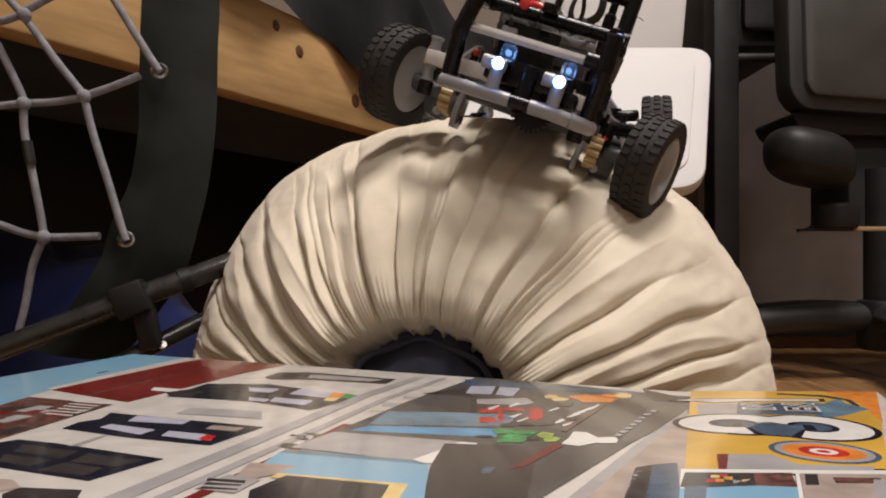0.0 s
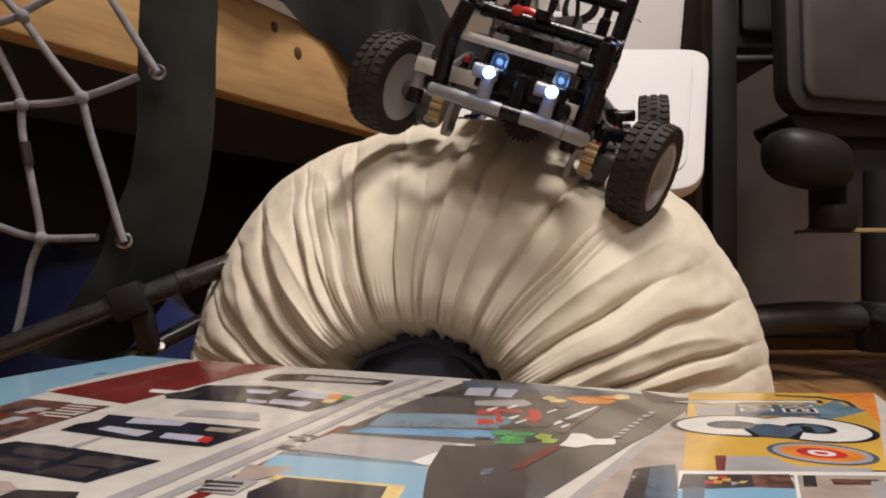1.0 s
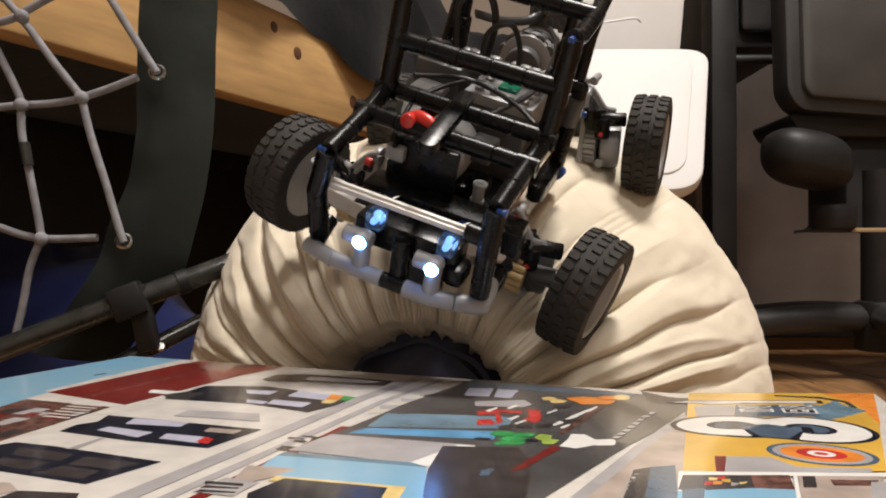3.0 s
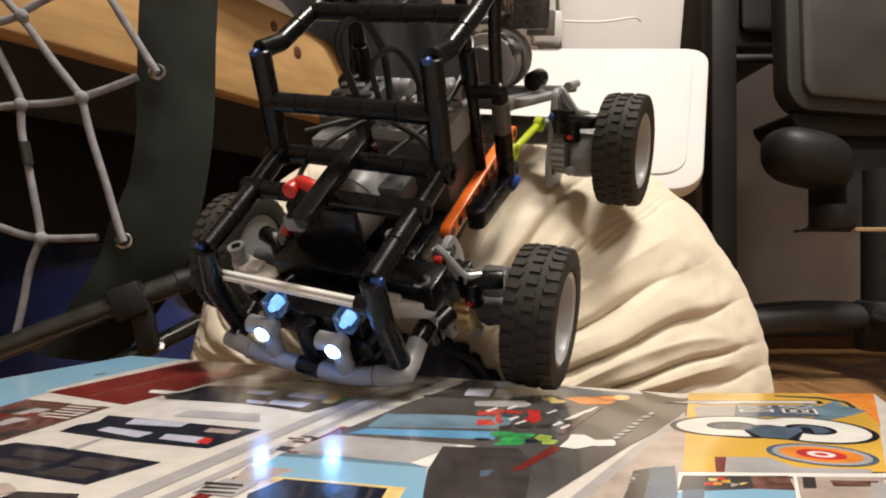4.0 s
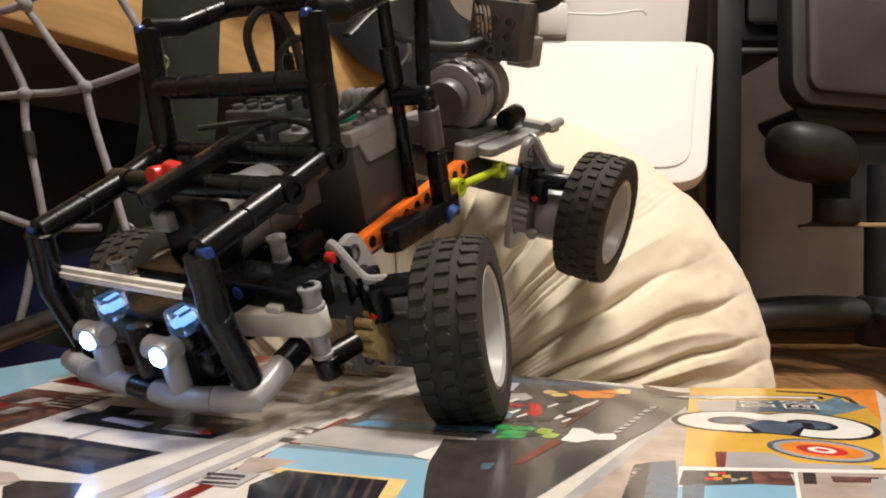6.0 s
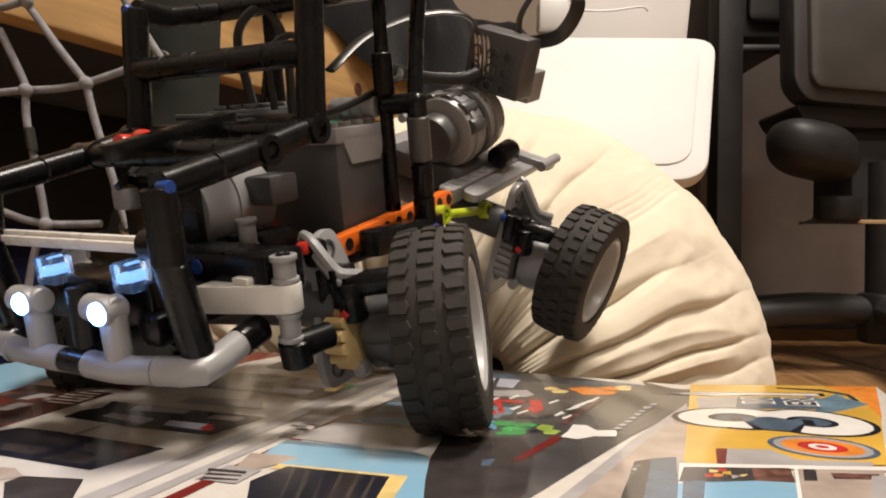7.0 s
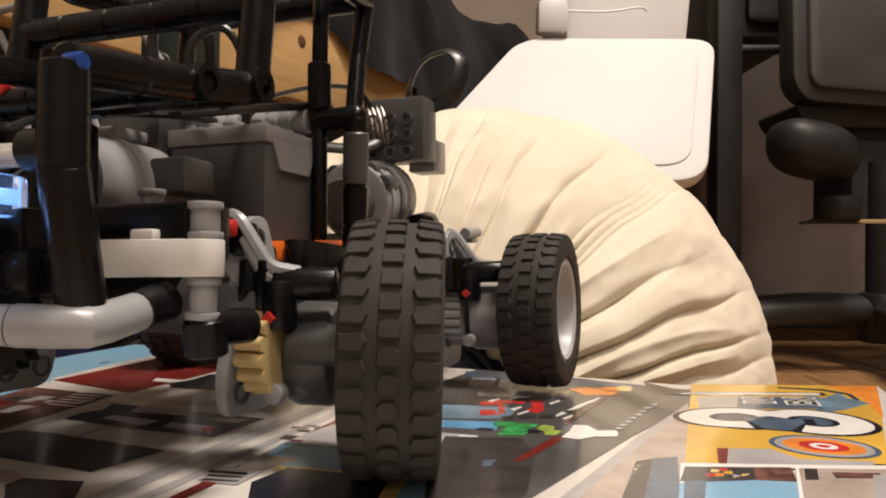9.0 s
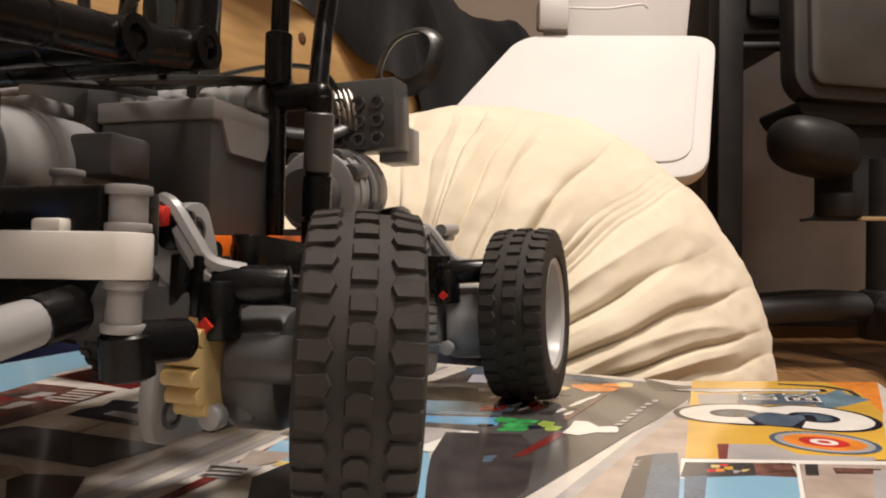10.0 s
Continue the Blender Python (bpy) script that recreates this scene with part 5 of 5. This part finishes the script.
def axle_end(y, s, front):
    g = -16 if front else -8          # how far ahead of the wheel's middle the visible parts stand
    own = front_axle if front else rear
    before = set(own.children)
    lo = 13 if front else 8
    plate = rounded([(-11, lo), (-13, 22), (-9, 40), (-6, 62), (3, 64), (9, 52), (12, 24), (9, lo)], 5, 5)
    m = Matrix.Translation(V(s * 45.5, y + g * 0.6, 0)) @ Matrix(((0, 0, 0.001, 0), (0.001, 0, 0, 0), (0, 0.001, 0, 0), (0, 0, 0, 1)))
    hous = tpart("portal_plate", slab(mesh(), plate, -1.6, 1.6, m, 0.0004), LGREY, "light grey portal axle plate", own)
    for py, pz in ((-6, 19), (6, 19), (-1, 57), (1, 47)):
        for side in (1, -1):
            tpart("plate_hole", lathe(mesh(), [(0.0032, 0), (0.0032, 0.0006), (0.0023, 0.0006), (0.0023, 0.0001)], Matrix.Translation(V(s * 45.5 + side * 1.6, y + g * 0.6 + py, pz)) @ pose(0, 0, 0, 0, 90 * side, 0), 14, True), LDARK, parent=hous)
    gear = mesh()
    prof = []
    ribs, deep = (15, 2.7) if front else (19, 1.8)
    for k in range(ribs * 10):
        t = 2 * math.pi * k / (ribs * 10)
        r = 11.6 - deep + deep * math.sqrt(abs(math.cos(t * ribs / 2)))
        prof.append((r * math.cos(t), r * math.sin(t)))
    slab(gear, prof, -3.6, 3.6, Matrix.Translation(V(s * (54 if front else 50.8), y - (9 if front else 4) + g * 0.25, 30 if front else 28)) @ side_face)
    tpart("portal_gear", gear, LTAN if front else LGREY, "tan ribbed gear" if front else "grey ribbed gear", own)
    knob = mesh()
    prof = []
    for k in range(48):
        t = 2 * math.pi * k / 48
        r = 5.6 + 1.0 * math.cos(6 * t)
        prof.append((r * math.cos(t), r * math.sin(t)))
    slab(knob, prof, 0, 12.5, Matrix.Translation(V(s * 51.5, y - 10 + g * 0.25, 39.5)) @ Matrix.Diagonal((0.001, 0.001, 0.001, 1)), 0.0006)
    tpart("knob_wheel", knob, LBLACK, "black knob wheel", own)
    hub = mesh()
    rod(hub, V(s * 54.8, y - 2, 28), V(s * 67, y, 28), 0.0135, 28, bevel=0.002)
    block(hub, V(s * 60.5, y - 3 + g * 0.2, 24), V(9, 13, 14), 0.004)
    # front housing takes the darker grey to hold the shade beside the wheel
    tpart("hub_housing", hub, LDARK if front else LGREY, "hub housing coloured dark grey for its shade" if front else "light grey hub housing", own)
    tpart("kingpin_head", rod(mesh(), V(s * 57.5, y - 15 + g * 0.2, 19.5), V(s * 57.5, y - 11 + g * 0.2, 19.5), 0.0026, 14, bevel=0.0006), LGREY, parent=own)
    lk = mesh()
    rod(lk, V(s * 55, y - 10 + g * 0.3, 46), V(s * 70, y - 7 + g * 0.2, 46.5), 0.0042, 16, bevel=0.0006)
    rod(lk, V(s * 57, y - 11 + g * 0.3, 47), V(s * 57.5, y - 11 + g * 0.3, 35), 0.0045, 16, bevel=0.0008)
    tpart("steering_link", lk, LBLACK, "black steering link", own)
    tpart("red_axle", rod(mesh(), V(s * 57.3, y - 16.2 + g * 0.3, 38), V(s * 57.3, y - 12 + g * 0.3, 38), 0.0017, 4), LRED, "red cross axle end", own)
    pinm = LRED if front else LBLUE
    tpart("side_pin", rod(mesh(), V(s * 44, y - 6 + g * 0.9, 59.5 if front else 48), V(s * 47.5, y - 6 + g * 0.9, 59.5 if front else 48), 0.0021, 12, bevel=0.0005), pinm, "red pin" if front else "blue pin", own)
    tpart("pin_block", block(mesh(), V(s * 47, y - 2 + g * 0.9, 57 if front else 48), V(6, 7, 9), 0.002), LBLACK, parent=own)
    ay = y - 17 if front else y + 1
    for dz in (0, 3.2):
        tpart("upper_arm", hose(mesh(), [V(s * 43.5, ay, 63 - dz), V(s * 47, ay - 1, 61.5 - dz), V(s * 52, ay - 1, 55 - dz), V(s * 55.5, ay, 50.5 - dz), V(s * 61, ay + 4, 49 - dz)], 0.0018, 8, 6), LGREY, "light grey curved arm", own)
    tpart("arm_web", slab(mesh(), [(42, 62.5), (47.5, 61), (52.5, 54), (57, 49), (52, 45), (46, 46), (42, 50)], -1.2, 1.2, Matrix.Translation(V(0, ay, 0)) @ Matrix(((0.001 * s, 0, 0, 0), (0, 0, -0.001, 0), (0, 0.001, 0, 0), (0, 0, 0, 1)))), LGREY, parent=own)
    if front:
        # the front portals stand closer in, beside their wheels
        for o in set(own.children) - before:
            o.matrix_basis = Matrix.Translation(V(-7 * s, 15, -1))
        tpart("hub_axle", rod(mesh(), V(s * 52, y + 3, 30), V(s * 74, y + 3, 31), 0.005, 20, bevel=0.001), LDARK, parent=own)


for y, front in ((-72, True), (70, False)):
    for s in (-1, 1):
        axle_end(y, s, front)


# wheels: rim with its tyre, treads cut as blocks
def wheel():
    R, W = 30.6, 22.0
    turn = pose(0, 0, 0, 0, 90, 0)
    rim = lathe(mesh(), [(0.0205, -0.0095), (0.0205, 0.0095), (0.0192, 0.0102), (0.0178, 0.0092), (0.0165, 0.003), (0.009, 0.0005), (0.006, 0.0035), (0.0045, 0.004), (0.002, 0.004), (0.002, -0.004), (0.012, -0.005), (0.0185, -0.0088)], turn, 48)
    w = part("wheel", rim, LRIM, truck, "light grey dished rim with a black tyre")
    prof = [(20.2, -9), (21, -10.5), (26, -11), (28.6, -10.4), (29.3, -9), (29.6, 0), (29.3, 9), (28.6, 10.4), (26, 11), (21, 10.5), (20.2, 9)]
    tb = lathe(mesh(), [(r / 1000, h / 1000) for r, h in prof], turn, 72, True)
    tyre = part("tyre", tb, RUBBER, w, "black rubber tyre with blocky tread")
    tread = mesh()
    n = 34
    shapes = [(-7.3, 6.4, 0.80, 0.0), (0.0, 5.0, 0.78, 0.5), (7.3, 6.4, 0.80, 0.0)]
    for k in range(n):
        for cx, wd, fill, off in shapes:
            a0 = 2 * math.pi * (k + off) / n
            da = 2 * math.pi / n * fill / 2
            pts = []
            hexa = [(-1, -1), (1, -1), (1, 0.45), (0.45, 1), (-0.45, 1), (-1, 0.45)] if cx == 0 else ([(-1, -0.8), (0.7, -1), (1, 0), (0.7, 1), (-1, 0.8)] if cx < 0 else [(1, -0.8), (-0.7, -1), (-1, 0), (-0.7, 1), (1, 0.8)])
            lo, hi = [], []
            for ux, ua in hexa:
                x = cx + ux * wd / 2
                ang = a0 + ua * da
                edge = 0.9 if abs(x) > 9.5 else 0.0
                for rr, bag, kx in ((28.9, lo, 1.0), (30.45 - edge * 0.8, hi, 0.82)):
                    xx = cx + ux * wd / 2 * kx
                    aa = a0 + ua * da * kx
                    bag.append(tread.verts.new((xx / 1000, rr / 1000 * math.sin(aa), rr / 1000 * math.cos(aa))))
            m = len(hexa)
            fs = [tread.faces.new(hi)]
            for i in range(m):
                fs.append(tread.faces.new((lo[i], lo[(i + 1) % m], hi[(i + 1) % m], hi[i])))
    bmesh.ops.recalc_face_normals(tread, faces=tread.faces[:])
    part("tread", tread, RUBBER, w, "raised rubber tread blocks", smooth=False)
    return w


first = wheel()
wheels = {("front", 1): first}


def another():
    made = first.copy()
    scene.collection.objects.link(made)
    for o in first.children:
        t = o.copy()
        scene.collection.objects.link(t)
        t.parent = made
        for p in o.children:
            q = p.copy()
            scene.collection.objects.link(q)
            q.parent = t
    return made


for key in (("front", -1), ("rear", 1), ("rear", -1)):
    wheels[key] = another()


# ---- what moves ----
def motions():
    walk(truck, [
        (0, pose(0.0517, 0.5222, 0.1129, 6.3, 19.4, -9.7)),
        (0.5, pose(0.0499, 0.5211, 0.1101, 6.3, 18.9, -10.0)),
        (1, pose(0.0473, 0.5140, 0.1084, 7.0, 19.4, -9.4)),
        (1.5, pose(0.0478, 0.5093, 0.1079, 7.8, 18.8, -9.8)),
        (2, pose(0.0423, 0.4905, 0.1054, 12.4, 18.0, -10.7)),
        (2.5, pose(0.0315, 0.4672, 0.0904, 22.4, 20.6, -12.1)),
        (4, pose(0.0072, 0.4113, 0.0615, 36.9, 8.8, -24.9)),
        (4.5, pose(0.0024, 0.3950, 0.0516, 36.0, 3.2, -30.9)),
        (5, pose(-0.0073, 0.3800, 0.0461, 33.3, 3.5, -31.0)),
        (5.5, pose(-0.0161, 0.3652, 0.0389, 29.1, 4.7, -31.2)),
        (7, pose(-0.0341, 0.3253, 0.0152, 12.7, 1.9, -29.5)),
        (7.5, pose(-0.0387, 0.3128, 0.0099, 8.6, 1.0, -28.6)),
        (8, pose(-0.0475, 0.2965, 0.0069, 5.4, -0.2, -25.0)),
        (8.5, pose(-0.0581, 0.2823, -0.0002, -0.5, -1.3, -20.7)),
        (9, pose(-0.0644, 0.2657, -0.0018, -1.8, -1.2, -18.5)),
        (9.5, pose(-0.0684, 0.2481, -0.0017, -1.9, -1.1, -17.4)),
        (10, pose(-0.0743, 0.2329, -0.0014, -2.1, -0.0, -15.7)),
    ])
    # front axle: seconds, lift and shift across in mm, lean and steering in degrees
    axle_table = [
        (0, 2.2, -0.2, 2.5, -18.2),
        (0.5, 3.0, 1.1, 3.4, -18.6),
        (1, 3.0, -0.1, 1.5, -18.8),
        (1.5, 1.5, -0.5, 2.8, -18.5),
        (2, -1.3, 0.6, 3.3, -18.2),
        (2.5, -2.7, -1.5, 3.5, -18.4),
        (4, -2.7, -3.5, 1.2, 4.9),
        (4.5, -1.4, -1.8, 0.0, 12.2),
        (5, -0.7, -1.0, -1.2, 14.6),
        (5.5, 1.8, 1.4, -2.5, 19.0),
        (7, -3.1, 1.5, -4.7, 23.6),
        (7.5, -2.2, 1.5, -3.3, 22.1),
        (8, -1.7, 0.1, -0.6, 19.7),
        (8.5, -1.4, -0.5, 0.5, 18.4),
        (9, 0.6, -0.5, 1.8, 18.9),
        (9.5, 1.0, -0.8, 2.2, 20.2),
        (10, 1.3, -0.9, 1.8, 21.9),
    ]
    # rear axle about its ball joint: seconds, turn about x, y, z in degrees, shift in mm
    rear_table = [
        (0, 1.8, -18.8, -2.8, 0.6, 0.7, -1.7),
        (0.5, 2.8, -18.9, -2.4, 1.2, 0.3, 0.4),
        (1, 3.3, -19.4, -2.4, 0.8, 0.1, 1.1),
        (1.5, 1.8, -18.8, -2.2, 0.3, 0.3, 0.1),
        (2, -2.2, -16.5, -1.2, 0.4, 0.4, -1.1),
        (2.5, -2.4, -16.6, -0.4, -7.3, 0.3, 3.3),
        (4, -23.2, -1.9, 0.5, -5.9, 1.6, 2.4),
        (4.5, -23.8, -1.2, 0.2, -3.5, 0.3, 2.5),
        (5, -20.4, 3.6, 2.9, -3.9, 1.3, 4.7),
        (5.5, -15, 6.6, 2.1, -3.1, 1.6, 5.5),
        (7, 4.9, 18.5, -2, 1, -3.3, 10.4),
        (7.5, 5.4, 19.2, -2.8, 0.8, -3.2, 8.2),
        (8, 4.2, 12.5, -3.6, 1.5, -2.5, 5.2),
        (8.5, 0.6, 3, -3.4, 3.7, -3.1, 2.9),
        (9, 1.2, 0, -2, 4.8, -4.8, 0.9),
        (9.5, 1.2, -0.1, -2.4, 4.9, -5.3, 0.7),
        (10, 0.9, -1.4, -2.5, 6.6, -5.9, 0.4),
    ]
    slide = [(0, -11), (2, -11), (2.5, -10), (4, -6.6), (4.5, -5), (5, -3.4), (5.5, -0.5), (7, 3), (7.5, 2.8), (8, 2), (9, 1.5), (10, 2.2)]
    spin = [(0, 0), (1.5, 14), (2, 50), (2.5, 120), (3.0, 180), (3.5, 235), (4, 290), (4.5, 325), (5, 362), (5.5, 400), (6, 432), (6.5, 464), (7, 496), (7.5, 532), (8, 560), (8.5, 586), (9, 622), (9.5, 650), (10, 682)]
    times = [0, 0.5, 1, 1.5, 2, 2.5, 3, 3.5, 4, 4.5, 5, 5.5, 6, 6.5, 7, 7.5, 8, 8.5, 9, 9.5, 10]

    def at(t, table, k=1):
        return float(np.interp(t, [p[0] for p in table], [p[k] for p in table]))

    def front_pose(t):
        return Matrix.Translation((at(t, axle_table, 2) / 1000, -0.069, 0.031 + at(t, axle_table, 1) / 1000)) @ Matrix.Rotation(radians(at(t, axle_table, 3)), 4, "Y")

    ball = Matrix.Translation((0, 0.055, 0.045))

    def rear_pose(t):
        v = Vector([radians(at(t, rear_table, k)) for k in (1, 2, 3)])
        turn = Matrix.Rotation(v.length, 4, v) if v.length > 1e-6 else Matrix()
        return Matrix.Translation([at(t, rear_table, k) / 1000 for k in (4, 5, 6)]) @ ball @ turn @ ball.inverted()

    walk(rear, [(t, rear_pose(t)) for t in times])
    walk(front_axle, [(t, front_pose(t) @ Matrix.Translation((0, 0.069, -0.031))) for t in times])
    walk(rack, [(t, Matrix.Translation((at(t, slide) / 1000, 0, 0))) for t in times])
    for (end, s), w in wheels.items():
        keys = []
        for t in times:
            if end == "front":
                m = front_pose(t) @ Matrix.Translation((s * 0.0800, 0, 0)) @ Matrix.Rotation(radians(at(t, axle_table, 4)), 4, "Z")
            else:
                m = rear_pose(t) @ Matrix.Translation((s * 0.0834, 0.069, 0.031))
            m = m @ Matrix.Rotation(radians(at(t, spin)), 4, "X")
            keys.append((t, m @ (Matrix() if s > 0 else Matrix.Rotation(math.pi, 4, "Z"))))
        walk(w, keys)


motions()
